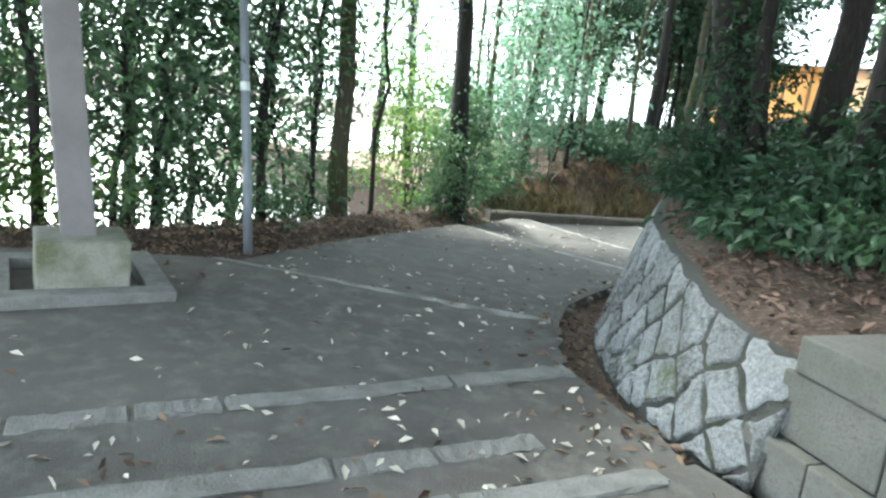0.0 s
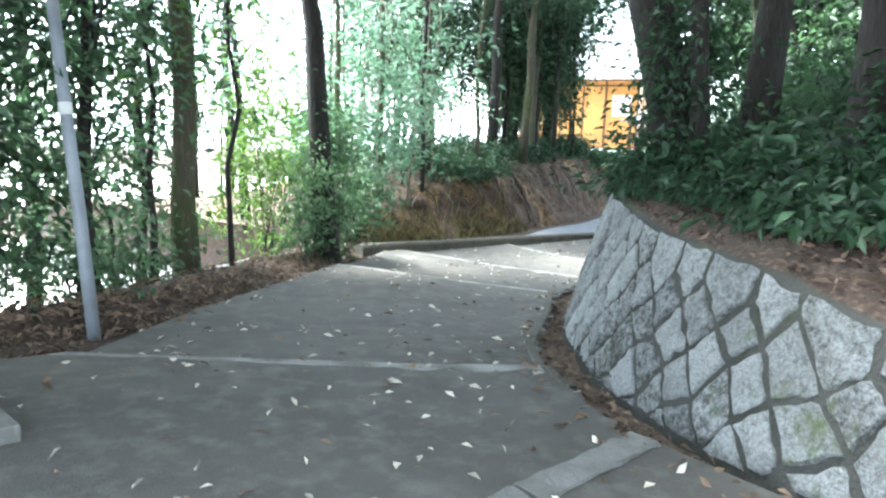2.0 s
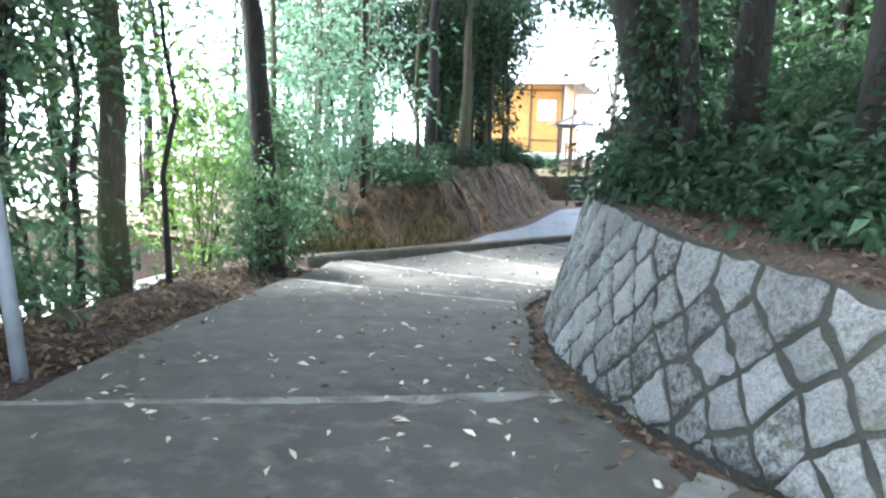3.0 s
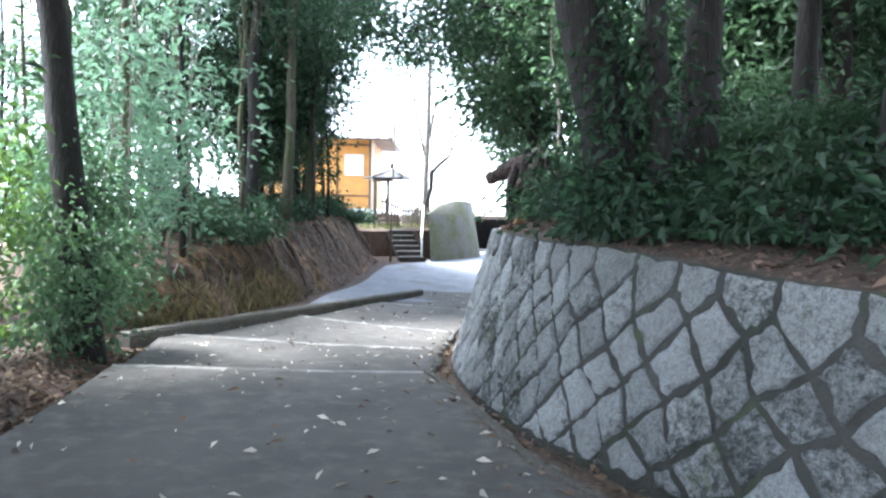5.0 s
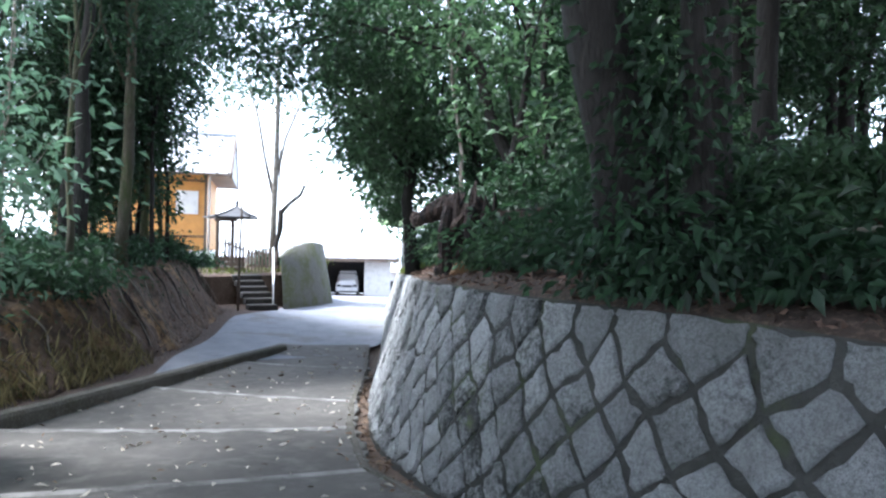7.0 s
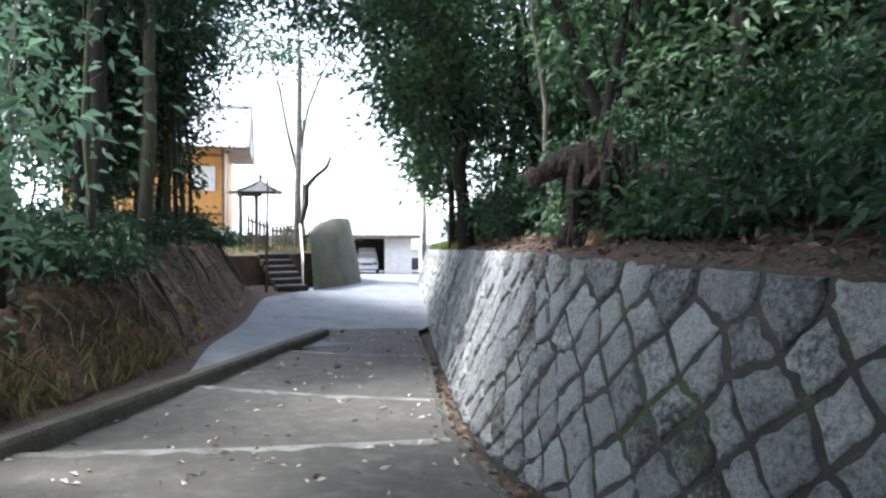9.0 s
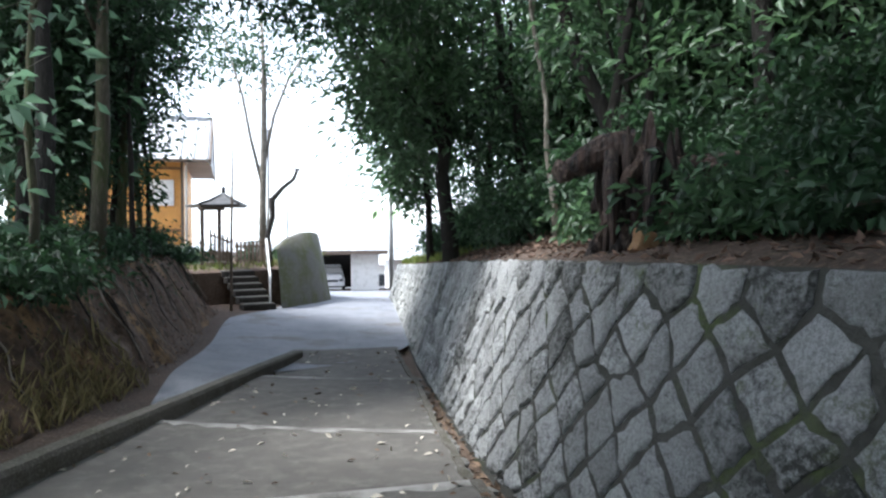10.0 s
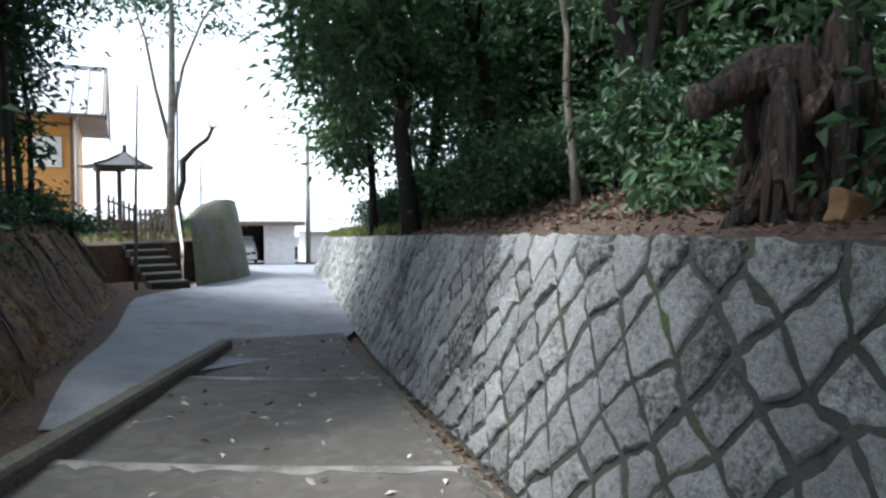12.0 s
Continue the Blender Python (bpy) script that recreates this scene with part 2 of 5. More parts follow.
def tube(points, radii, sides=8, wob=0.0, rng=None):
    """Verts and faces of a tapered tube along points."""
    pts = [Vector(p) for p in points]
    verts, faces = [], []
    for k, p in enumerate(pts):
        d = (pts[min(k + 1, len(pts) - 1)] - pts[max(k - 1, 0)]).normalized()
        a = d.orthogonal().normalized()
        if abs(d.z) > 0.5:
            a = (Vector((1, 0, 0)) - d * d.x).normalized()
        b = d.cross(a)
        for s in range(sides):
            w = 2 * math.pi * s / sides
            r = radii[k] * (1 + (rng.uniform(-wob, wob) if rng else 0))
            verts.append(p + (a * math.cos(w) + b * math.sin(w)) * r)
    for k in range(len(pts) - 1):
        for s in range(sides):
            n = (s + 1) % sides
            faces.append((k * sides + s, k * sides + n, (k + 1) * sides + n, (k + 1) * sides + s))
    faces.append(tuple(range(sides))[::-1])
    faces.append(tuple(range((len(pts) - 1) * sides, len(pts) * sides)))
    return verts, faces


def joined(lots):
    verts, faces = [], []
    for v, f in lots:
        o = len(verts)
        verts += list(v)
        faces += [tuple(i + o for i in q) for q in f]
    return verts, faces


def leaf_mesh(name, centres, dirs, sizes, mat, rng, width=0.42, fold=0.18):
    """One folded leaf blade at each centre."""
    n = len(centres)
    c, d = np.asarray(centres, float), np.asarray(dirs, float)
    d /= np.linalg.norm(d, axis=1, keepdims=True) + 1e-9
    up = rng.normal(size=(n, 3)) * 0.6 + np.array([0, 0, 1.0])
    side = np.cross(d, up)
    side /= np.linalg.norm(side, axis=1, keepdims=True) + 1e-9
    nor = np.cross(side, d)
    s = np.asarray(sizes, float)[:, None]
    v = np.empty((n, 4, 3))
    v[:, 0] = c - d * s * 0.5
    v[:, 1] = c + side * s * width * 0.5 + nor * s * fold - d * s * 0.05
    v[:, 2] = c + d * s * 0.5 - nor * s * fold * 0.7
    v[:, 3] = c - side * s * width * 0.5 + nor * s * fold - d * s * 0.05
    me = bpy.data.meshes.new(name)
    me.vertices.add(4 * n)
    me.vertices.foreach_set("co", v.ravel())
    tri = (np.arange(n)[:, None] * 4 + np.array([0, 1, 2, 0, 2, 3])[None]).ravel()
    me.loops.add(6 * n)
    me.loops.foreach_set("vertex_index", tri)
    me.polygons.add(2 * n)
    me.polygons.foreach_set("loop_start", np.arange(2 * n) * 3)
    me.polygons.foreach_set("loop_total", np.full(2 * n, 3))
    me.materials.append(mat)
    me.update(calc_edges=True)
    return me


def spray(rng, centre, radii, clumps, per, size, spread=0.32, hollow=0.35):
    """Leaf places in clumps inside an ellipsoid: centres, directions, sizes."""
    u = rng.normal(size=(clumps, 3))
    u /= np.linalg.norm(u, axis=1, keepdims=True)
    r = hollow + (1 - hollow) * rng.random((clumps, 1)) ** 0.6
    cc = np.asarray(centre) + u * r * np.asarray(radii)
    k = np.repeat(np.arange(clumps), per)
    off = rng.normal(size=(clumps * per, 3)) * spread * np.array([1, 1, 0.55]) * (0.6 + 0.8 * rng.random((clumps, 1)))[k]
    pts = cc[k] + off
    dirs = off * 1.2 + rng.normal(size=off.shape) * 0.25 + np.array([0, 0, -0.18])
    return pts, dirs, size * (0.6 + 0.8 * rng.random(len(pts)))


# ---- the lie of the land ----
GROUND_PTS = np.array((
    (8, -6, .82), (5.5, -5.8, .8), (4.5, -3, .82), (2.7, -4, .68), (2, -3.1, .58), (2, -5.6, .64), (-.1, -4.3, .6), (-1.2, -3.3, .52),
    (1.2, -1.2, .46), (-2, -1.9, .46), (0, 1, .26), (-2.9, 0, .36), (-3.2, 1.35, .26), (-.67, 2.4, .13), (-.94, 4.3, -.02),
    (-4.4, 3.5, .12), (-1.07, 5.7, -.05), (-4, 6.6, -.06), (-1.1, 8.4, -.18), (-3.6, 9.7, -.22), (-3.2, 12.3, -.35), (-1.4, 14, -.33),
    (-1.3, 18, -.2), (-4.5, 18.4, 0), (-5.4, 17.7, .08), (-2.5, 20, -.05), (-2, 30, -.5), (-2.5, 40, -.93), (-7, 40, -.9), (-5.5, 13, -.12), (-5.4, 9.9, -.02)))


def solve_land():
    p = GROUND_PTS[:, :2]
    n = len(p)
    r = np.linalg.norm(p[:, None] - p[None], axis=2)
    k = np.where(r > 0, r * r * np.log(r + 1e-12), 0) + 0.4 * np.eye(n)
    q = np.c_[np.ones(n), p]
    a = np.block([[k, q], [q.T, np.zeros((3, 3))]])
    return np.linalg.solve(a, np.r_[GROUND_PTS[:, 2], 0, 0, 0])


LAND = solve_land()


def land(x, y):
    p = np.array([[x, y]])
    r = np.linalg.norm(GROUND_PTS[:, :2] - p, axis=1)
    return float((np.where(r > 0, r * r * np.log(r + 1e-12), 0) * LAND[:-3]).sum() + LAND[-3] + LAND[-2] * x + LAND[-1] * y)


def spline(pts, step):
    """Evenly spaced points on a smooth curve through pts."""
    p = np.array(pts, float)
    p = np.vstack([2 * p[0] - p[1], p, 2 * p[-1] - p[-2]])
    out = []
    for k in range(1, len(p) - 2):
        for t in np.linspace(0, 1, 24, endpoint=False):
            a, b, c, d = p[k - 1 : k + 3]
            out.append(0.5 * (2 * b + (c - a) * t + (2 * a - 5 * b + 4 * c - d) * t * t + (3 * b - a - 3 * c + d) * t**3))
    out.append(p[-2])
    out = np.array(out)
    s = np.r_[0, np.cumsum(np.linalg.norm(np.diff(out, axis=0), axis=1))]
    at = np.arange(0, s[-1], step)
    return np.stack([np.interp(at, s, out[:, k]) for k in range(out.shape[1])], 1)


# foot of the stone wall, from the stairs round the bend to its far end
FOOT = spline(((3.97, -2.67), (3.83, -2.62), (3.56, -2.53), (3.15, -2.33), (2.67, -2.03), (2.1, -1.55), (1.5, -.95), (1.0, -.25), (.55, .45), (.1, 1.4), (-.3, 2.5), (-.62, 3.7),
               (-.82, 5.2), (-.9, 7.5), (-.98, 11), (-1.1, 16), (-1.25, 21), (-1.35, 26)), 0.05)
tang = np.gradient(FOOT, axis=0)
tang /= np.linalg.norm(tang, axis=1, keepdims=True)
INWARD = np.stack([tang[:, 1], -tang[:, 0]], 1)
FOOT_Z = np.array([land(x, y) - 0.06 for x, y in FOOT])
TOP_Z = np.interp(FOOT[:, 1], (-2.62, -2.33, -2.04, -1, 0, 3, 5, 8.5, 12, 21, 26), (1.38, 1.42, 1.52, 1.57, 1.63, 1.63, 1.61, 1.52, 1.42, 1.11, 1.0))
BATTER = 0.29
WALL_LEN = (len(FOOT) - 1) * 0.05


def on_wall(s, h, proud=0.0):
    """Place on the wall's face, s along its foot and h above it."""
    k = min(max(s / 0.05, 0), len(FOOT) - 1.001)
    i, w = int(k), k - int(k)
    p = FOOT[i] * (1 - w) + FOOT[i + 1] * w
    n = INWARD[i] * (1 - w) + INWARD[i + 1] * w
    z = FOOT_Z[i] * (1 - w) + FOOT_Z[i + 1] * w
    q = p + n * (BATTER * h - proud)
    return (q[0], q[1], z + h + proud * BATTER)


def wall_height(s):
    i = min(int(s / 0.05), len(FOOT) - 1)
    return TOP_Z[i] - FOOT_Z[i]


# ---- ground ----
def lowland(x, y):
    """Ground under and beside the path: falls away beyond its west edge, level far off."""
    edge = np.interp(y, (-9, -4, -1.9, 1.6, 4, 8, 17, 22), (-2.3, -1.9, -2.4, -3.9, -5.3, -6.5, -7, -8))
    z = land(min(max(x, -7), 6), min(max(y, -8), 42)) - (0.03 if y > 3 and x < -4.42 + (y - 3.47) * 0.138 else 0.12)
    d = max(0, edge - x)
    if y < 5:
        z += 0.16 * min(d / 0.3, 1) - 0.42 * max(0, d - 0.9)
    z = max(z, -3.4)
    far = max(abs(x + 2) - 14, y - 44, -9 - y, 0)
    return z * max(0, 1 - far / 20) + min(1, far / 20) * -2.6


def sheet(name, xs, ys, height, mat, keep=None):
    idx, verts, faces = {}, [], []
    for i, x in enumerate(xs):
        for j, y in enumerate(ys):
            idx[i, j] = len(verts)
            verts.append((x, y, height(x, y)))
    for i in range(len(xs) - 1):
        for j in range(len(ys) - 1):
            if keep is None or keep((xs[i] + xs[i + 1]) / 2, (ys[j] + ys[j + 1]) / 2):
                faces.append((idx[i, j], idx[i + 1, j], idx[i + 1, j + 1], idx[i, j + 1]))
    return mesh_of(name, verts, faces, mat, True)


def rough(x, y, f=1.0):
    return noise.noise((x * f, y * f, 3.3))


xs = np.r_[-900, -300, -120, -60, -40, -28, -20, -15, np.arange(-12, 7, 0.35), 9, 12, 16, 24, 40, 70, 140, 400, 900]
ys = np.r_[-900, -300, -120, -60, -35, -20, -14, np.arange(-10, 21, 0.35), np.arange(22, 46, 2), 50, 60, 80, 120, 200, 400, 900]
put("ground", sheet("ground", xs, ys, lambda x, y: lowland(x, y) + 0.04 * rough(x, y, 1.7) * (1 if x < -1.5 else 0.3), M["litter"]),
    label="brown leaf-littered earth under the trees", category="ground", kind="structure")
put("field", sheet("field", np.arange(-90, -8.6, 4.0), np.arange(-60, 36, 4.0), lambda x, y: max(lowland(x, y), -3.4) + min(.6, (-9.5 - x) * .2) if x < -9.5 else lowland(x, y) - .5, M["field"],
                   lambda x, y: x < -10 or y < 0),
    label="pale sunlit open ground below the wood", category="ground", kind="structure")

# asphalt lane beyond the steps
lane_l = spline(((-4.3, 7.5), (-4.75, 10), (-5.0, 13.2), (-5.3, 16.5), (-4.6, 18.5), (-4.4, 24), (-5.2, 33), (-8, 40)), 0.5)
lane_r = spline(((-3.95, 7.5), (-3.6, 10), (-1.2, 13.2), (-1.05, 16.5), (-1.1, 18.5), (-1.2, 24), (-.6, 33), (2, 40)), 0.5)
n_l = 50
verts, faces = [], []
for k in range(n_l):
    a, b = lane_l[int(k / n_l * len(lane_l))], lane_r[int(k / n_l * len(lane_r))]
    for w in np.linspace(0, 1, 9):
        p = a * (1 - w) + b * w
        verts.append((p[0], p[1], land(*p) + 0.004 + 0.012 * rough(p[0], p[1], 2)))
for k in range(n_l - 1):
    for w in range(8):
        faces.append((k * 9 + w, k * 9 + w + 1, k * 9 + w + 10, k * 9 + w + 9))
put("road", mesh_of("road", verts, faces, M["asphalt"], True), label="pale blue-grey worn asphalt lane", category="road", kind="structure")

# ---- stepped concrete path ----
ROWS = (  # along the walk: west end, east end
    (-1, (8.6, -10), (8.6, -3.2)), (0, (2.0, -10), (3.75, -2.8)), (1, (1.55, -10), (3.24, -2.5)), (2, (.7, -10), (2.32, -2.22)),
    (2.5, (-2.4, -6.6), (1.75, -1.68)), (3, (-1.45, -3.45), (1.2, -1.2)), (3.4, (-2.2, -1.9), (.68, -.5)), (3.7, (-2.95, 0), (.06, .95)),
    (4, (-3.5, 1.25), (-.66, 2.41)), (5, (-4.5, 3.55), (-.97, 4.3)), (6, (-4.02, 6.6), (-1.08, 5.8)), (7, (-3.6, 9.95), (-1.15, 9.4)), (8, (-3.2, 13.0), (-1.35, 13.3)))
RV = [r[0] for r in ROWS]
FLAT = {-1: (.88, .79), 0: (.735, .71), 1: (.655, .632)}
DROP = 0.03


def on_path(v, w):
    """Place on the path: v along it, w across from west to east."""
    a = [np.interp(v, RV, [r[k][c] for r in ROWS]) for k in (1, 2) for c in (0, 1)]
    return a[0] * (1 - w) + a[2] * w, a[1] * (1 - w) + a[3] * w


def path_z(v, k, x, y):
    w = v - k
    if k in FLAT:
        return FLAT[k][0] * (1 - w) + FLAT[k][1] * w
    return land(x, y) + DROP * (2 * w - 1) if k > 2 else land(x, y) + 0.03 * w


path = thing("path", Matrix(), "grey stepped concrete path strewn with dry leaves", "path", kind="structure")
rng = random.Random(4)
for k in range(-1, 8):
    nv, nw = (14 if k == 2 else 10), 16
    verts, faces = [], []
    for i in range(nv + 1):
        v = k + i / nv
        vv = min(v, k + 0.9999)
        for j in range(nw + 1):
            w = j / nw
            x, y = on_path(v, w)
            if j == nw and k > 1:
                x, y = x + rng.uniform(-.035, .035), y + rng.uniform(-.035, .035)
            verts.append((x, y, path_z(vv, k, x, y) + 0.008 * rough(x, y, 1.3)))
    top = len(verts)
    W = nw + 1
    for i in range(nv):
        for j in range(nw):
            faces.append((i * W + j, i * W + j + 1, (i + 1) * W + j + 1, (i + 1) * W + j))
    rim = [j for j in range(W)] + [i * W + nw for i in range(1, nv + 1)] + [nv * W + j for j in range(nw - 1, -1, -1)] + [i * W for i in range(nv - 1, 0, -1)]
    for q in rim:
        verts.append((verts[q][0], verts[q][1], verts[q][2] - 0.16))
    for a in range(len(rim)):
        b = (a + 1) % len(rim)
        faces.append((rim[b], rim[a], top + a, top + b))
    put("concrete_slab", mesh_of("concrete_slab", verts, faces, M["concrete"]), path)


def nosing(v, mat, width, lift, w0=0.0, w1=1.0, name="nosing", n=26, ragged=0.02, parent=path):
    """Low worn strip along the lower edge of a tread."""
    verts, faces = [], []
    k = math.ceil(v) - 1
    for i in range(n + 1):
        w = w0 + (w1 - w0) * i / n
        x, y = on_path(v, w)
        x2, y2 = on_path(v - 0.05, w)
        d = Vector((x2 - x, y2 - y, 0)).normalized()
        j = rng.uniform(-ragged, ragged)
        z = path_z(v - 1e-4, k, x, y) + 0.008 * rough(x, y, 1.3)
        p0 = Vector((x, y, z)) - d * 0.012
        p1 = p0 + d * (width + j)
        verts += [p0 - Vector((0, 0, 0.1)), p0 + Vector((0, 0, lift * 0.7)), p0 + d * 0.02 + Vector((0, 0, lift)), p1 + Vector((0, 0, lift)), p1 - Vector((0, 0, 0.03))]
    for i in range(n):
        for a in range(4):
            faces.append((i * 5 + a, (i + 1) * 5 + a, (i + 1) * 5 + a + 1, i * 5 + a + 1))
    put(name, mesh_of(name, verts, faces, mat), parent)


for v in (3, 4, 5, 6, 7):
    nosing(v, M["nosing"], 0.13, 0.006, ragged=0.06)

# stone edging blocks of the upper stairs
for v, cuts in ((0, (0, .3, .62, .82, .965)), (1, (0, .25, .55, .75, .82, .9)), (2, (0, .42, .565, .64, .7, .88, .999))):
    for a, b in zip(cuts, cuts[1:]):
        x0, y0 = on_path(v, a + .0015)
        x1, y1 = on_path(v, b - .0015)
        z = path_z(v - 1e-4, v - 1, x0, y0)
        ln = math.hypot(x1 - x0, y1 - y0)
        bm = a_box((ln, 0.17 + rng.uniform(-.02, .03), 0.16), (0, 0.06, -0.065), 0.018)
        bmesh.ops.subdivide_edges(bm, edges=[e for e in bm.edges if e.calc_length() > .3], cuts=10, use_grid_fill=True)
        for q in bm.verts:
            q.co += Vector((rng.uniform(-.008, .008), rng.uniform(-.014, .014), rng.uniform(-.009, .006)))
        ob = part("edging_stone", bm, M["kerbstone"], path)
        ang = math.degrees(math.atan2(y1 - y0, x1 - x0))
        ob.matrix_basis = pose((x0 + x1) / 2, (y0 + y1) / 2, z + rng.uniform(0, .012), 0, 0, ang + 180)

# earth gutter between the path and the wall
verts, faces = [], []
for i in range(0, len(FOOT) - 40, 3):
    n = INWARD[i]
    for w in np.linspace(-0.75, 0.15, 6):
        p = FOOT[i] + n * w
        verts.append((p[0], p[1], land(*p) - 0.075 - 0.03 * math.cos(w * 4) + 0.02 * rough(p[0], p[1], 5)))
for i in range(len(verts) // 6 - 1):
    for j in range(5):
        faces.append((i * 6 + j, i * 6 + j + 1, i * 6 + j + 7, i * 6 + j + 6))
put("gutter", mesh_of("gutter", verts, faces, M["soil"], True), label="bare earth gutter along the wall foot", category="gutter", kind="structure")

# log-like concrete kerb on the west side of the path
kb0, kb1 = Vector((-4.52, 2.75, .3)), Vector((-3.2, 12.33, -.2))
kerb = thing("kerb", Matrix(), "dark mossy round-edged concrete kerb beside the path", "kerb", kind="structure")
pts = [kb0.lerp(kb1, k / 16) for k in range(17)]
side = (kb1 - kb0).cross(Vector((0, 0, 1))).normalized()
verts, faces = [], []
prof = ((-.1, -.3), (-.1, -.04), (-.075, 0), (.075, 0), (.1, -.04), (.1, -.3))
for p in pts:
    w = rng.uniform(-.008, .008)
    verts += [p + side * (a + w) + Vector((0, 0, b + w)) for a, b in prof]
for k in range(16):
    for a in range(5):
        faces.append((k * 6 + a, k * 6 + a + 1, k * 6 + a + 7, k * 6 + a + 6))
faces += [tuple(range(6)), tuple(range(16 * 6, 17 * 6))[::-1]]
put("kerb_body", mesh_of("kerb_body", verts, faces, M["kerbdark"]), kerb)

# ---- stone retaining wall: backing, then stones ----
wall = thing("wall_east", Matrix(), "pale granite retaining wall of diagonal fitted stones with mossy joints", "stone wall", kind="structure")
verts, faces = [], []
ns = len(range(0, len(FOOT), 2))
for i in range(0, len(FOOT), 2):
    h = TOP_Z[i] - FOOT_Z[i]
    for q in range(7):
        verts.append(on_wall(i * 0.05, h * q / 6 - (0.1 if q == 0 else 0)))
    a = on_wall(i * 0.05, h)
    verts.append((a[0] + INWARD[i][0] * 0.3, a[1] + INWARD[i][1] * 0.3, a[2] - 0.02))
    verts.append((a[0] + INWARD[i][0] * 0.3, a[1] + INWARD[i][1] * 0.3, a[2] - 1.2))
for i in range(ns - 1):
    for q in range(8):
        faces.append((i * 9 + q, i * 9 + q + 1, (i + 1) * 9 + q + 1, (i + 1) * 9 + q))
put("mortar", mesh_of("mortar", verts, faces, M["mortar"], True), wall, "dark mossy mortar joints")


def clip(poly, inside, cut):
    out = []
    for a, b in zip(poly, poly[1:] + poly[:1]):
        ia, ib = inside(a), inside(b)
        if ia:
            out.append(a)
        if ia != ib:
            out.append(cut(a, b))
    return out


def stone_shape(poly, r):
    """A dressed stone on the wall's face: rim, shoulder and hump."""
    c = (sum(p[0] for p in poly) / len(poly), sum(p[1] for p in poly) / len(poly))
    per = []
    for a, b in zip(poly, poly[1:] + poly[:1]):
        per.append((a, 1.25))
        for w in (.22, .5, .78):
            per.append(((a[0] + (b[0] - a[0]) * w + r.uniform(-.017, .017), a[1] + (b[1] - a[1]) * w + r.uniform(-.017, .017)), 1.0))
    out = r.uniform(.01, .034)
    wide = r.uniform(.75, 1.3)
    rings = []
    for gap, proud in ((.021, -.03), (.025, out * .45), (.042, out)):
        ring = []
        for p, corner_gap in per:
            d = math.hypot(p[0] - c[0], p[1] - c[1]) + 1e-6
            f = max(0.2, 1 - gap * wide * corner_gap / d)
            ring.append(on_wall(c[0] + (p[0] - c[0]) * f, c[1] + (p[1] - c[1]) * f, proud + r.uniform(-.006, .006)))
        rings.append(ring)
    n = len(per)
    v = rings[0] + rings[1] + rings[2] + [on_wall(*c, out + r.uniform(0, .012))]
    f = []
    for k in range(2):
        for i in range(n):
            j = (i + 1) % n
            f.append((k * n + i, k * n + j, (k + 1) * n + j, (k + 1) * n + i))
    for i in range(n):
        f.append((2 * n + i, 2 * n + (i + 1) % n, 3 * n))
    return v, [q[::-1] for q in f]


SA, SB = 0.2, 0.205
corner = {}
far_stones = []
r = random.Random(11)


def lattice(i, j):
    """Joint crossings, counted down from the wall's top."""
    if (i, j) not in corner:
        loose = .055
        s = i * SA + r.uniform(-loose, loose)
        corner[i, j] = (s, wall_height(max(s, 0)) - (.15 + j * SB + r.uniform(-loose, loose)))
    return corner[i, j]


n_i = int(WALL_LEN / SA)
for i in range(0, n_i):
    for j in range(0, 10):
        if (i + j) % 2 == 0:
            continue
        if j == 0:
            a, c = lattice(i - 1, 0), lattice(i + 1, 0)
            poly = [a, lattice(i, 1), c, (c[0], wall_height(max(c[0], 0)) + .012), (a[0], wall_height(max(a[0], 0)) + .012)]
        else:
            poly = [lattice(i - 1, j), lattice(i, j + 1), lattice(i + 1, j), lattice(i, j - 1)]
        poly = clip(poly, lambda p: p[1] >= 0, lambda a, b: (a[0] + (b[0] - a[0]) * (0 - a[1]) / (b[1] - a[1]), 0.0))
        if len(poly) >= 3:
            poly = clip(poly, lambda p: p[0] >= 0, lambda a, b: (0.0, a[1] + (b[1] - a[1]) * (0 - a[0]) / (b[0] - a[0])))
        if len(poly) < 3:
            continue
        area = abs(sum(a[0] * b[1] - b[0] * a[1] for a, b in zip(poly, poly[1:] + poly[:1]))) / 2
        if area < 0.008:
            continue
        v, f = stone_shape(poly, r)
        if i * SA < 16.5:
            put("stone", mesh_of("stone", v, f, M["granite"]), wall)
        else:
            far_stones.append((v, f))
v, f = joined(far_stones)
tagged(put("far_stones", mesh_of("far_stones", v, f, M["granite_far"]), wall), kind="stuff")

# ---- hillside above the wall ----
TOPXY = FOOT + INWARD * (BATTER * (TOP_Z - FOOT_Z))[:, None]


def above_wall(x, y):
    """Distance behind the wall's top edge (negative in front) and the top's height there."""
    d = TOPXY - (x, y)
    q = d[:, 0] ** 2 + d[:, 1] ** 2
    i = int(q.argmin())
    s = -(d[i] * INWARD[i]).sum()
    return math.copysign(math.sqrt(q[i]), s), TOP_Z[i]


def hill_z(x, y):
    d, z = above_wall(x, y)
    d = max(d, 0)
    return z - 0.04 + 0.3 * min(d, 2.5) + 0.14 * max(0, min(d - 2.5, 9)) + (0.09 * rough(x, y, 1.1) + 0.04 * rough(x, y, 3)) * min(d, 1)


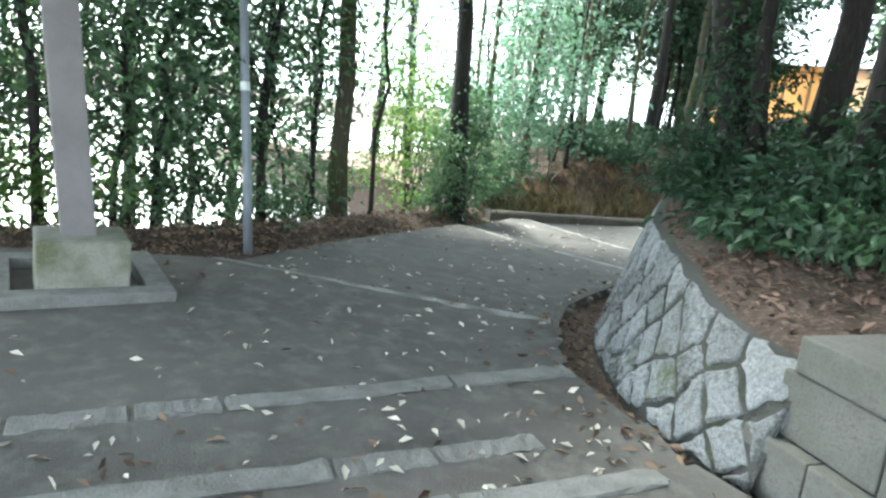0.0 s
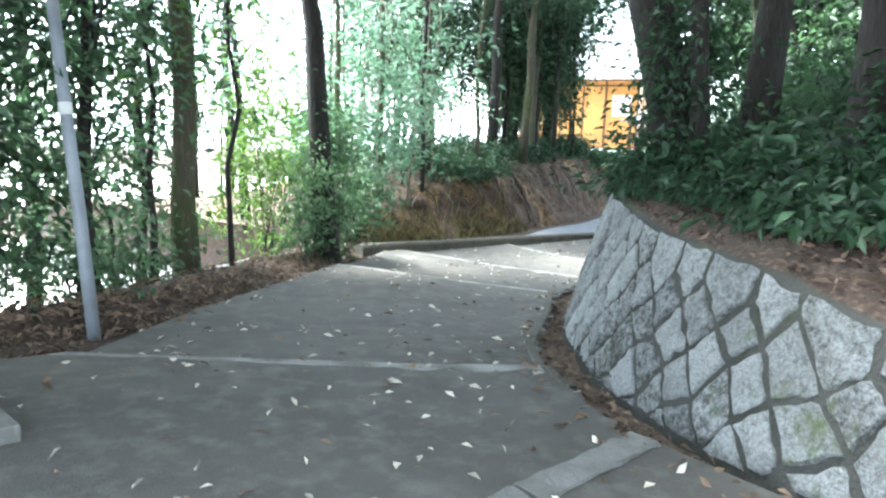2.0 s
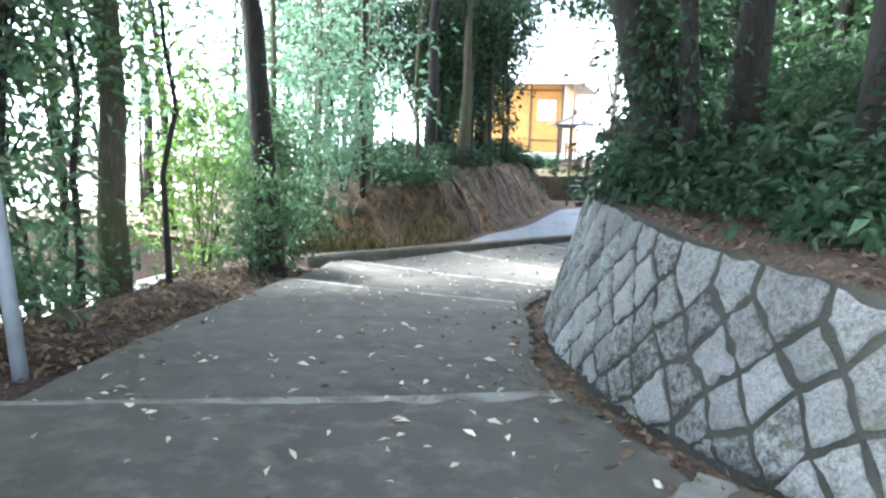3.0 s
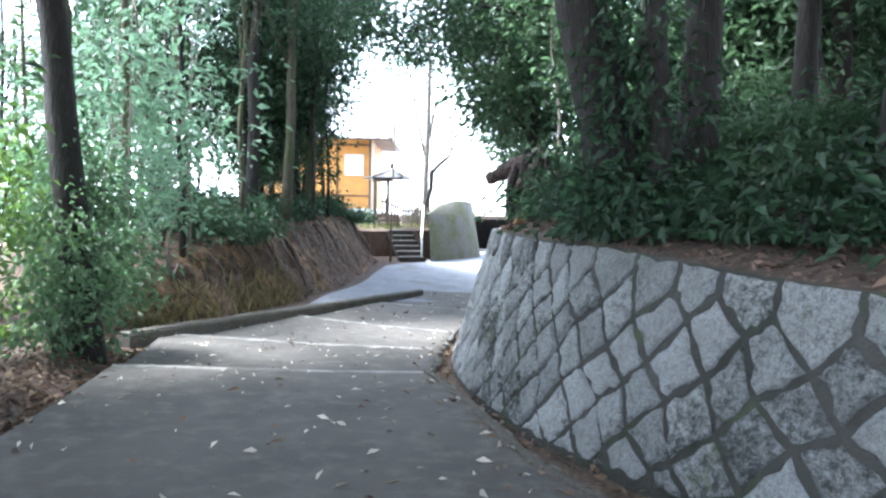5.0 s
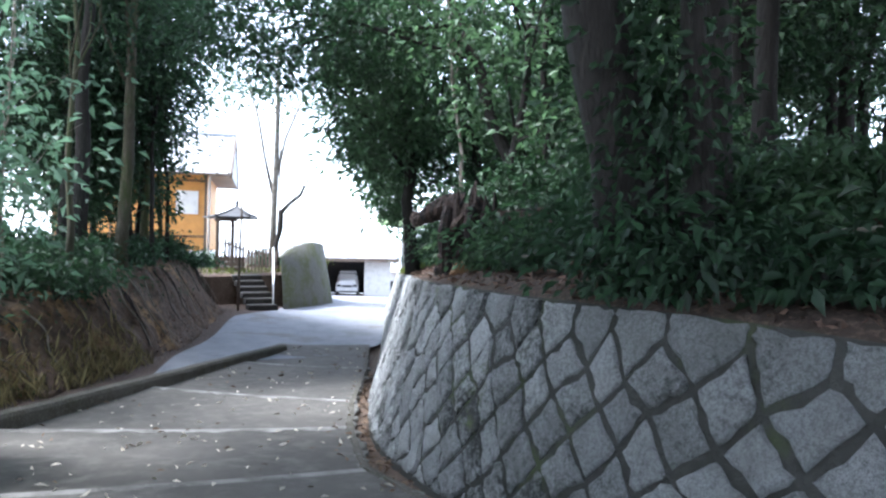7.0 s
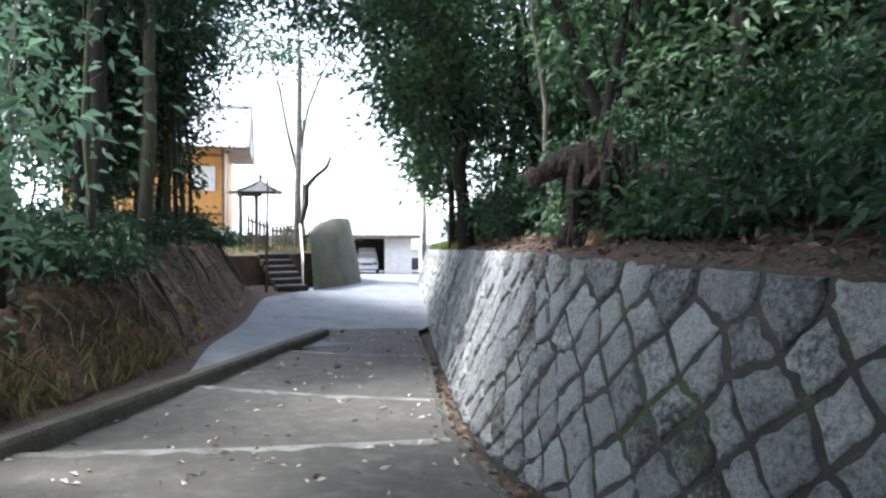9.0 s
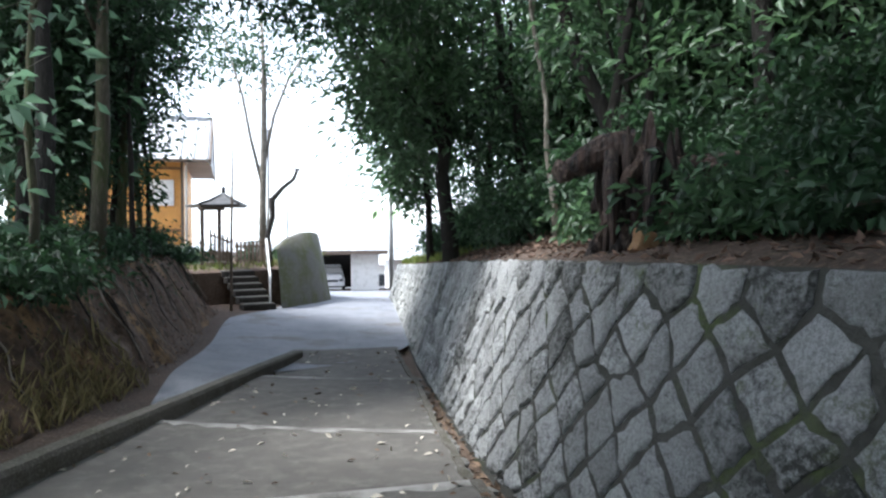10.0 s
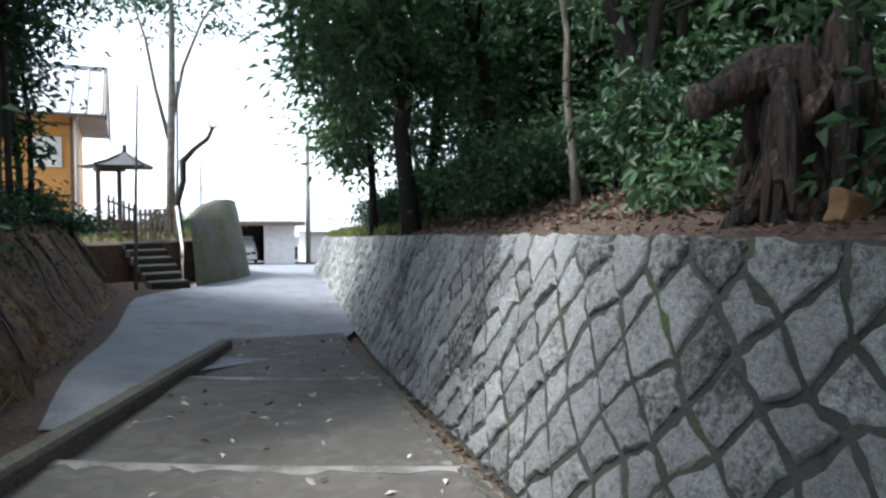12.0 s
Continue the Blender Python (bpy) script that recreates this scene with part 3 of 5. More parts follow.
hx = np.r_[np.arange(-1.4, 6.3, 0.22), np.arange(6.6, 16, 1.2), 18, 22, 28]
hy = np.r_[np.arange(-3.2, 14, 0.22), np.arange(14.3, 27, 0.8)]
hill = sheet("hillside", hx, hy, hill_z, M["litter"], lambda x, y: above_wall(x, y)[0] > 0.12 and (x < 4.2 or y > -2.3))
put("hillside", hill, label="leaf-littered wooded slope above the wall", category="hillside", kind="structure")
verts, faces = [], []
for i in range(0, len(TOPXY), 3):
    for w, up in ((0.02, -.06), (.05, .012), (.2, .035), (.45, .02)):
        p = TOPXY[i] + INWARD[i] * w
        verts.append((p[0], p[1], TOP_Z[i] - .04 + .3 * w + up + 0.02 * rough(p[0], p[1], 4)))
for i in range(len(verts) // 4 - 1):
    for j in range(3):
        faces.append((i * 4 + j, (i + 1) * 4 + j, (i + 1) * 4 + j + 1, i * 4 + j + 1))
put("soil_edge", mesh_of("soil_edge", verts, faces, M["litter"], True), label="crumbly earth behind the wall top", category="earth", kind="structure")

# ---- earth bank west of the lane ----
BANK_LINE = ((-5.2, 2.6), (-5.0, 5), (-4.85, 8), (-5.05, 11), (-5.4, 14), (-5.7, 16.6), (-6.0, 17.7), (-7.2, 19.2), (-9, 20.5))
bank_foot = spline(BANK_LINE, 0.25)
bt = np.gradient(bank_foot, axis=0)
bt /= np.linalg.norm(bt, axis=1, keepdims=True)
bank_n = np.stack([-bt[:, 1], bt[:, 0]], 1)


def bank_height(x, y, d):
    """Height of the bank at d behind the point x, y of its foot."""
    h = np.interp(y, (2.6, 4, 7, 12, 16, 18, 21), (.1, .5, 1.35, 1.7, 1.6, 1.3, 1.3))
    z = land(x, y) - 0.08
    return z + h * np.interp(d, (0, .2, .55, .8, 1.0, 1.5, 4, 8, 18), (0, .16, .55, .86, .98, 1.04, 1.08, .5, -2.2))


def bank_z(k, d):
    return bank_height(*bank_foot[k], d)


verts, faces = [], []
ds = (-.1, 0, .04, .09, .14, .2, .26, .32, .38, .44, .5, .56, .62, .68, .74, .8, .87, .95, 1.05, 1.2, 1.5, 2.2, 3.5, 6, 10, 18)
fine = spline(BANK_LINE, 0.09)
ft = np.gradient(fine, axis=0)
ft /= np.linalg.norm(ft, axis=1, keepdims=True)
for k, (x, y) in enumerate(fine):
    for d in ds:
        push = 0
        if d > 0:
            push = .18 * noise.noise((y * 1.1, d * 1.4, 1)) + (.09 * noise.noise((y * 3.1, d * 3.5, 2)) + .045 * noise.noise((y * 8, d * 9, 5))) * min(1, d * 5)
        p = (x - ft[k][1] * (d + push), y + ft[k][0] * (d + push))
        verts.append((*p, bank_height(x, y, d) + (.1 * noise.noise((p[0] * 2, p[1] * 2, d * 4)) + .05 * noise.noise((p[0] * 7, p[1] * 7, d * 5)) if d > 0 else -.05)))
nd = len(ds)
for k in range(len(fine) - 1):
    for j in range(nd - 1):
        faces.append((k * nd + j, k * nd + j + 1, (k + 1) * nd + j + 1, (k + 1) * nd + j))
put("earth_bank", mesh_of("earth_bank", verts, [f[::-1] for f in faces], M["bank"], True), label="cut bank of ochre-brown earth with roots", category="earth bank", kind="structure")

# ---- trees ----
def tree(x, y, z, height, radius, lean=(0, 0), crown=(0, 0, 0), crown_r=(1.5, 1.5, 1.5), clumps=90, per=30, size=0.11, leaf="leaf", bark="bark",
         label="", branches=7, seed=0, fork=0.55, name="tree", sway=0.12):
    """Tapered trunk with limbs, and a crown of many leaves in clumps; crown is relative to the trunk's top."""
    q = random.Random(seed)
    g = np.random.default_rng(seed)
    ob = thing(name, pose(x, y, z), label or "evergreen tree with a dark trunk", "tree", "trees of the wood")
    top = Vector((lean[0], lean[1], height))
    pts, rad = [], []
    for k in range(9):
        w = k / 8
        pts.append(top * w + Vector((q.uniform(-1, 1), q.uniform(-1, 1), 0)) * sway * math.sin(w * 3) - Vector((0, 0, 0.25 if k == 0 else 0)))
        rad.append(radius * (1.25 if k == 0 else 1.0) * (1 - 0.72 * w))
    lots = [tube(pts, rad, 9, 0.08, q)]
    c = top + Vector(crown)
    for b in range(branches):
        w = q.uniform(fork, 0.97)
        a = top * w
        end = c + Vector((q.uniform(-.85, .85) * crown_r[0], q.uniform(-.85, .85) * crown_r[1], q.uniform(-.6, .7) * crown_r[2]))
        mid = a.lerp(end, .5) + Vector((q.uniform(-.2, .2), q.uniform(-.2, .2), q.uniform(0, .3)))
        rr = radius * (0.42 - .2 * w)
        lots.append(tube([a, mid, end], [rr, rr * .65, rr * .2], 5))
    v, f = joined(lots)
    put("trunk", mesh_of("trunk", v, f, M[bark], True), ob)
    if clumps:
        pts, dirs, sizes = spray(g, c, crown_r, clumps, per, size)
        put("crown", leaf_mesh("crown", pts, dirs, sizes, M[leaf], g), ob)
    return ob


def bush(x, y, z, radii, clumps, per, size, leaf="leaf", seed=0, label="leafy dark-green evergreen bush on earth", stems=4, name="bush", lift=0.55):
    q = random.Random(seed)
    g = np.random.default_rng(seed + 1000)
    ob = thing(name, pose(x, y, z), label, "bush", "bushes of the wood")
    for s in range(stems):
        e = Vector((q.uniform(-.7, .7) * radii[0], q.uniform(-.7, .7) * radii[1], radii[2] * q.uniform(.6, 1.5)))
        v, f = tube([(q.uniform(-.1, .1), q.uniform(-.1, .1), -.1), e * .5 + Vector((0, 0, .1)), e], [.018, .013, .005], 4)
        put("stem", mesh_of("stem", v, f, M["bark"]), ob)
    pts, dirs, sizes = spray(g, (0, 0, radii[2] * (0.45 + lift)), radii, clumps, per, size, 0.2, 0.2)
    pts[:, 2] = np.maximum(pts[:, 2], 0.03)
    put("foliage", leaf_mesh("foliage", pts, dirs, sizes, M[leaf], g), ob)
    return ob


# west edge: the trees named by place
tree(-4.12, 1.65, .15, 9.5, .19, (-1.3, .3), (1.4, -.4, -1.2), (3.1, 3.1, 1.5), 480, 26, .17, "leaf_dark", "bark", "tall dark-barked tree at the path edge", seed=1, sway=.05)
tree(-4.45, -.55, .05, 9.5, .17, (.3, -.2), (.8, -.6, -1.2), (3.0, 3.0, 1.6), 480, 26, .17, "leaf", "bark_moss", "mossy-trunked tree beside the path", seed=2, sway=.05)
tree(-4.19, -1.18, .2, 6, .045, (.2, .1), (0, 0, -2), (1.0, 1.0, 2.2), 55, 22, .12, "leaf", "bark", "slim young tree beside the path", seed=3)
tree(-3.99, -.18, .2, 6, .04, (-.2, .2), (0, 0, -2), (.8, .8, 2.2), 45, 22, .12, "leaf_bright", "bark", "slim young tree beside the path", seed=4)
# extra tall trees: crowns above the view block the western sun
for k, (xx, yy) in enumerate(((-5.2, -3.6), (-4.8, -6.4), (-6.6, -1.6), (-4.6, -9.0))):
    tree(xx, yy, lowland(xx, yy), 10.5, .1, (.4, .2), (1.4, 0, -1.2), (3.1, 3.1, 1.5), 440, 26, .18, "leaf_dark", "bark", "added tall tree at the wood edge, unseen crown shades the path", seed=930 + k, fork=.75, sway=.06)
q = random.Random(77)
for k in range(21):  # thicket along the west edge
    yy = -10 + k * .46
    xx = np.interp(yy, (-9, -4, -1.9, 1.6), (-3.6, -3.1, -3.7, -5.3)) + q.uniform(-2.2, .1)
    hh = q.uniform(4, 7)
    tree(xx, yy, lowland(xx, yy), hh, q.uniform(.03, .08), (q.uniform(-.5, .5), q.uniform(-.5, .5)), (0, 0, -hh * .45), (1.0, 1.0, hh * .46), 105 if yy < -3.1 else 46, 24, .135,
         q.choice(("leaf", "leaf", "leaf_bright", "leaf_dark")), "bark", "slender leafy tree at the wood edge", seed=100 + k, fork=.25)
for k in range(11):
    yy = -8.5 + k * .75
    xx = np.interp(yy, (-9, -4, -1.9, 1.6), (-3.1, -2.9, -3.5, -5.0)) + q.uniform(-.9, .0)
    bush(xx, yy, lowland(xx, yy), (.75, .75, q.uniform(.3, .6)), 20, 22, .11, q.choice(("leaf", "leaf_bright", "leaf", "leaf_bright")), 200 + k)
bush(-4.85, 1.0, lowland(-4.85, 1.0), (.6, .9, 1.5), 70, 26, .1, "leaf_bright", 230, "bright yellow-green bush at the path edge", lift=.4)
bush(-4.6, 2.1, .1, (.5, .5, 1.5), 110, 26, .1, "leaf", 231, "ivy-like evergreen growth round a trunk", lift=.45)
bush(-4.15, 1.3, .2, (.35, .35, .9), 70, 22, .09, "leaf", 232, "young evergreen growth by a trunk", lift=.45)
bush(-5.3, 3.4, .1, (.6, .6, .9), 60, 24, .11, "leaf", 233, "leafy evergreen bush at the kerb end", lift=.4)

# pale undergrowth and thin pale stems where the bank begins
for k, (xx, yy, hh) in enumerate(((-5.5, 3.6, 4.5), (-5.9, 4.6, 5.2), (-6.3, 5.6, 5), (-5.7, 5.4, 4.2), (-6.8, 4.4, 6), (-6.2, 6.8, 5.5), (-7.2, 6.4, 6), (-7.6, 3.0, 6))):
    tree(xx, yy, np.interp(yy, (2.6, 4, 7), (.1, .5, 1.2)), hh, .022, (q.uniform(-.6, .6), q.uniform(-.6, .6)), (0, 0, -hh * .5), (.9, .9, hh * .42), 15, 20, .17, "leaf_pale", "bark_pale",
         "thin pale-stemmed young tree with light leaves", seed=730 + k, fork=.3, branches=5)
# dark trees before the house
for k, (xx, yy) in enumerate(((-7.1, 13.3), (-7.3, 14.6), (-7.9, 15.6), (-8.5, 16.4), (-8.7, 14.6), (-7.7, 12.3), (-9.6, 17.2), (-9.4, 15.4), (-10.5, 18))):
    i = int(np.abs(bank_foot[:, 1] - yy).argmin())
    d = float(np.hypot(*(bank_foot[i] - (xx, yy))))
    hh = q.uniform(6.5, 8.5)
    tree(xx, yy, bank_z(i, d) - .03, hh, q.uniform(.07, .13), (q.uniform(-.3, .3), q.uniform(-.3, .3)), (0, 0, -hh * .46), (1.2, 1.2, hh * .45), 130, 26, .165, "leaf_dark", "bark",
         "dark bushy tree before the house", seed=760 + k, fork=.3)

# added for shade: high crowns, out of view, darken the bank below
for k, (xx, yy) in enumerate(((-8.0, 8.6), (-8.0, 12.0), (-10.5, 10.5))):
    tree(xx, yy, .6, 10.5, .13, (.4, .2), (.9, 0, -1.2), (2.7, 2.7, 1.5), 300, 26, .18, "leaf_dark", "bark", "added tall tree behind the bank, unseen crown shades it", seed=950 + k, fork=.7, sway=.06)

# unseen trees added round the head of the stairs to shade the landing
for k, (xx, yy, rr) in enumerate(((8.5, -9.5, 3.2), (4.2, -11, 3.0), (0, -10.8, 3.0), (10.5, -5.5, 3.2), (7.6, -1.6, 2.6), (12, -9, 3.4), (6.4, -12.5, 3), (5.2, .2, 2.4), (8.3, -6.9, 2.2))):
    tree(xx, yy, land(min(xx, 7), max(yy, -8)) - .1, 8.5, .16, (q.uniform(-.6, .3), q.uniform(-.3, .6)), (-.6, .4, -1.8), (rr, rr, 1.8), 380, 24, .19, "leaf_dark", "bark", "added unseen evergreen tree shading the head of the stairs", seed=700 + k, fork=.5)

# two more out of view, crowns offset to keep sun off the landing
for k, (xx, yy, ox, oy) in enumerate(((-.6, -9.4, 2.4, 4.6), (1.6, -10.6, 1.2, 3.6))):
    tree(xx, yy, lowland(xx, yy) + .1, 9.5, .15, (.5, .8), (ox, oy, -1.0), (2.5, 2.5, 1.2), 300, 26, .18, "leaf_dark", "bark", "added unseen evergreen tree keeping sun off the landing", seed=960 + k, fork=.7, sway=.06)

# wood on the earth bank
tree(-6.6, 9.9, 1.3, 10, .16, (.1, .2), (0, 0, -1.5), (2.4, 2.4, 2.6), 220, 28, .15, "leaf_dark", "bark", "straight dark tree on the earth bank", seed=5, fork=.6, sway=.05)
for k, (yy, d, hh, rr) in enumerate(((3.8, 1.0, 8, .07), (5, 1.3, 9, .09), (6.2, 1.0, 8, .05), (7.2, 1.6, 9, .12), (8.4, 1.1, 8, .06), (11.2, 1.2, 9, .13), (12.5, 1.6, 9, .1), (13.4, 1.1, 8, .06),
                                     (14.2, 1.6, 9, .11), (15, 1.2, 8, .05), (15.6, 1.5, 7.5, .07))):
    i = int(np.abs(bank_foot[:, 1] - yy).argmin())
    p = bank_foot[i] + bank_n[i] * d
    tree(p[0], p[1], bank_z(i, d) - .02, hh, rr, (q.uniform(-.5, .3), q.uniform(-.5, .5)), (0, 0, -hh * .28), (1.6, 1.6, hh * .32), 16 if yy < 9 else 120, 24, .14, "leaf_pale" if yy < 6 and k % 3 != 1 else q.choice(("leaf", "leaf_dark")),
         q.choice(("bark", "bark_moss")), "slender tree on the earth bank", seed=330 + k, fork=.4)
for k in range(26):
    i = q.randrange(2, len(bank_foot) - 16)
    d = q.uniform(2.2, 9)
    p = bank_foot[i] + bank_n[i] * d
    hh = q.uniform(6, 10)
    slim = k % 3
    tree(p[0], p[1], bank_z(i, d) - .02, hh, q.uniform(.03, .055) if slim else q.uniform(.09, .15), (q.uniform(-.7, .7), q.uniform(-.7, .7)), (0, 0, -hh * .4), (1.5, 1.5, hh * .36),
         14 if p[1] < 9 else 110, 22, .14, q.choice(("leaf", "leaf_pale", "leaf") if p[1] < 6.5 else ("leaf", "leaf_dark", "leaf_dark")), q.choice(("bark", "bark", "bark_moss")), "slender tree on the earth bank", seed=300 + k, fork=.3)
for k in range(26):
    i = q.randrange(0, len(bank_foot) - 18)
    d = q.uniform(.75, 3.2)
    p = bank_foot[i] + bank_n[i] * d
    near = bank_foot[i][1] < 6.5
    bush(p[0], p[1], bank_z(i, d), (.75, .75, q.uniform(.9, 1.8) if near else q.uniform(.15, .35)), 34 if near else 40, 24, .12, q.choice(("leaf_pale", "leaf_bright", "leaf_pale") if near else ("leaf_dark",)), 400 + k)

# hillside wood
tree(1.3, 1.55, 1.7, 7, .26, (-1.6, -.9), (-.5, .8, -1.1), (3.4, 3.4, 1.3), 330, 28, .15, "leaf_dark", "bark", "big leaning dark tree above the wall", seed=6, sway=.06)
tree(1.8, 1.8, 1.8, 7, .19, (.3, .4), (0, 0, -.8), (2.6, 2.6, 1.6), 220, 28, .15, "leaf_dark", "bark", "dark tree above the wall", seed=7)
tree(1.5, 1.15, 1.72, 6.5, .1, (-.2, -.3), (0, 0, -.6), (1.8, 1.8, 1.4), 110, 26, .14, "leaf_dark", "bark", "dark secondary trunk above the wall", seed=12, sway=.06)
bush(1.25, 1.25, 1.65, (.4, .4, 1.1), 70, 24, .1, "leaf_dark", 690, "dark ivy-like growth round a trunk", lift=.5)
tree(-.3, 12.0, hill_z(-.3, 12.0), 6.5, .15, (-.5, .4), (-.3, 0, -2.0), (1.45, 2.6, 2.8), 300, 28, .19, "leaf", "bark", "leafy tree leaning over the lane", seed=8, fork=.3)
tree(-.4, 16, hill_z(-.4, 16), 5.5, .1, (-.4, .4), (0, 0, -1.9), (1.2, 2.0, 2.4), 200, 26, .19, "leaf", "bark", "leafy tree leaning over the lane", seed=10, fork=.3)
tree(.55, 7.6, hill_z(.55, 7.6), 4.5, .045, (-.45, .1), (0, 0, -.3), (1.2, 1.2, .8), 60, 24, .13, "leaf", "bark_pale", "pale-barked sapling above the wall", seed=9, sway=.04)
for k in range(48):
    while True:
        xx, yy = q.uniform(-.4, 13), q.uniform(-2.2, 25)
        d, _ = above_wall(xx, yy)
        if 1.3 < d < 9.5 and not (xx < 2.4 and 2.3 < yy < 6.4):
            break
    hh = q.uniform(5, 8.5)
    tree(xx, yy, hill_z(xx, yy), hh, q.uniform(.05, .16), (q.uniform(-1, .6), q.uniform(-.8, .8)), (0, 0, -hh * .42 if yy > 5 or xx > 3.6 else -hh * .12), (1.9, 1.9, hh * .42 if yy > 5 or xx > 3.6 else hh * .2), (85 if 3.1 - .21 * (yy + 5.6) < xx < 4.0 else 160) if yy > 5 else 60, 26, .19 if yy > 8 else .15,
         q.choice(("leaf_dark", "leaf_dark", "leaf")), "bark", "dark evergreen tree on the slope", seed=500 + k, fork=.3)
tree(1.6, 7.6, hill_z(1.6, 7.6), 5.6, .13, (-1.8, .8), (-2.2, .6, -1.9), (2.3, 2.4, .9), 250, 28, .13, "leaf_dark", "bark", "dark tree reaching out over the path", seed=11, fork=.5)
for k in range(95):
    while True:
        xx, yy = q.uniform(-.8, 7), q.uniform(-2.4, 21)
        d, _ = above_wall(xx, yy)
        if (.5 if k % 3 else .3) < d < 4.5 and not (d < 1.9 and .5 < yy < 5.6) and not (xx > 3.7 and yy < -1.5) and not (d < 2.3 and yy <= .5):
            break
    small = d < .8
    bush(xx, yy, hill_z(xx, yy), (.4, .4, .22) if small else (.7, .7, q.uniform(.35, .9) * (.4 if yy < 4 else .7)), 22 if small else (44 if yy < 4 else 62), 26, .105, q.choice(("leaf_dark", "leaf_dark", "leaf")), 600 + k)

# tall trees added so that crowns above the view shade the slope
for k, (xx, yy) in enumerate(((2.9, .4), (4.6, 1.0), (3.2, 3.6), (5.6, 3.4), (2.6, 6.4), (4.6, 6.8), (2.2, 9.8), (4.4, 10.5), (6.6, 7.5), (6.8, .2))):
    tree(xx, yy, hill_z(xx, yy), 9 + .3 * (k % 3), .13 + .02 * (k % 2), (q.uniform(-.5, .3), q.uniform(-.4, .4)), (-1.5, -1.3, -1.3) if k == 0 else (0, 0, -1.3), (2.5, 2.5, 1.3), 320 if k == 0 else 220, 26, .18, "leaf_dark", "bark",
         "added tall dark evergreen tree, unseen high crown shades the slope", seed=900 + k, fork=.7, sway=.07)
for k, (xx, yy, rr) in enumerate(((2.75, -.95, .3), (3.25, -1.3, .3), (2.2, -.25, .32), (3.75, -1.2, .4), (2.95, -.45, .4), (1.75, .2, .28), (3.3, -.5, .55), (2.7, .35, .55), (2.25, 1.2, .5), (3.6, .6, .7), (1.75, .75, .34), (1.5, 1.75, .42), (1.25, 2.35, .4), (1.05, 3.0, .34), (1.45, 3.3, .5), (.85, 3.62, .25), (1.7, 2.5, .5), (2.1, 2.0, .6), (2.9, 1.6, .8), (2.5, 3.2, .8))):
    bush(xx, yy, hill_z(xx, yy), (rr * .8, rr * .8, rr * .36), int(75 * rr), 22, .11, "leaf" if k % 5 == 3 else "leaf_dark", 880 + k, "dark glossy evergreen shrub on the slope", lift=.15)
for k, (xx, yy, rr) in enumerate(((.5, 3.42, .34), (.62, 3.7, .3), (.8, 2.7, .22), (.7, 3.3, .2), (.98, 1.0, .24), (1.2, .55, .28), (.35, 5.5, .24), (1.15, 3.1, .4), (1.3, 4.7, .4), (1.5, 2.6, .45))):
    bush(xx, yy, hill_z(xx, yy), (rr, rr, rr * .7), 20, 24, .1, "leaf" if k % 3 == 0 else "leaf_dark", 860 + k, "low leafy shrub at the top of the wall")

# ---- stump ----
q = random.Random(5)
stump = thing("tree_stump", pose(.36, 4.27, 1.64), "rotten dark-brown tree stump with jagged wood and spreading roots", "tree stump")
NA, NZ = 64, 18
verts, faces = [], []
for k in range(NZ + 1):
    w = k / NZ
    for a in range(NA):
        t = 2 * math.pi * a / NA
        shard = math.exp(-((t - 3.9) / .55) ** 2)
        rim = .5 + .55 * shard + .2 * math.exp(-((t - 5.4) / .3) ** 2) + .16 * noise.noise((math.cos(t) * 3.2, math.sin(t) * 3.2, 7))
        z = -.16 + (rim + .16) * w
        rad = np.interp(z, (-.16, .05, .25, .5, .8, 1.3), (.42, .38, .3, .25, .19, .12))
        rib = 1.12 + .42 * noise.noise((math.cos(t) * 2.6, math.sin(t) * 2.6, z * .9)) + .24 * noise.noise((math.cos(t) * 8, math.sin(t) * 8, z * 1.7)) + .1 * noise.noise((math.cos(t) * 20, math.sin(t) * 20, z * 3))
        verts.append((math.cos(t) * rad * rib + .1 * z, math.sin(t) * rad * rib, z))
verts.append((0, 0, .35))
for k in range(NZ):
    for a in range(NA):
        b = (a + 1) % NA
        faces.append((k * NA + a, k * NA + b, (k + 1) * NA + b, (k + 1) * NA + a))
faces += [(NZ * NA + a, NZ * NA + (a + 1) % NA, len(verts) - 1) for a in range(NA)]
put("stump_body", mesh_of("stump_body", verts, faces, M["stump"]), stump)


def limb(name, pts, radii, label="", mat="stump", sides=12):
    """A gnarled length of wood: a tube with ridges along it."""
    p = spline(pts, .05)
    rr = np.interp(np.linspace(0, 1, len(p)), np.linspace(0, 1, len(radii)), radii)
    seed = q.uniform(0, 50)
    ridge = [1 + .3 * noise.noise((math.cos(2 * math.pi * a / sides) * 2, math.sin(2 * math.pi * a / sides) * 2, seed)) for a in range(sides)]
    v, f = tube(p, rr, sides)
    c = np.repeat(p, sides, axis=0)
    v = [Vector(c[i]) + (Vector(w) - Vector(c[i])) * ridge[i % sides] * (1 + .28 * noise.noise((w[0] * 9, w[1] * 9, w[2] * 9 + seed))) for i, w in enumerate(v)]
    return put(name, mesh_of(name, v, f, M[mat]), stump, label)


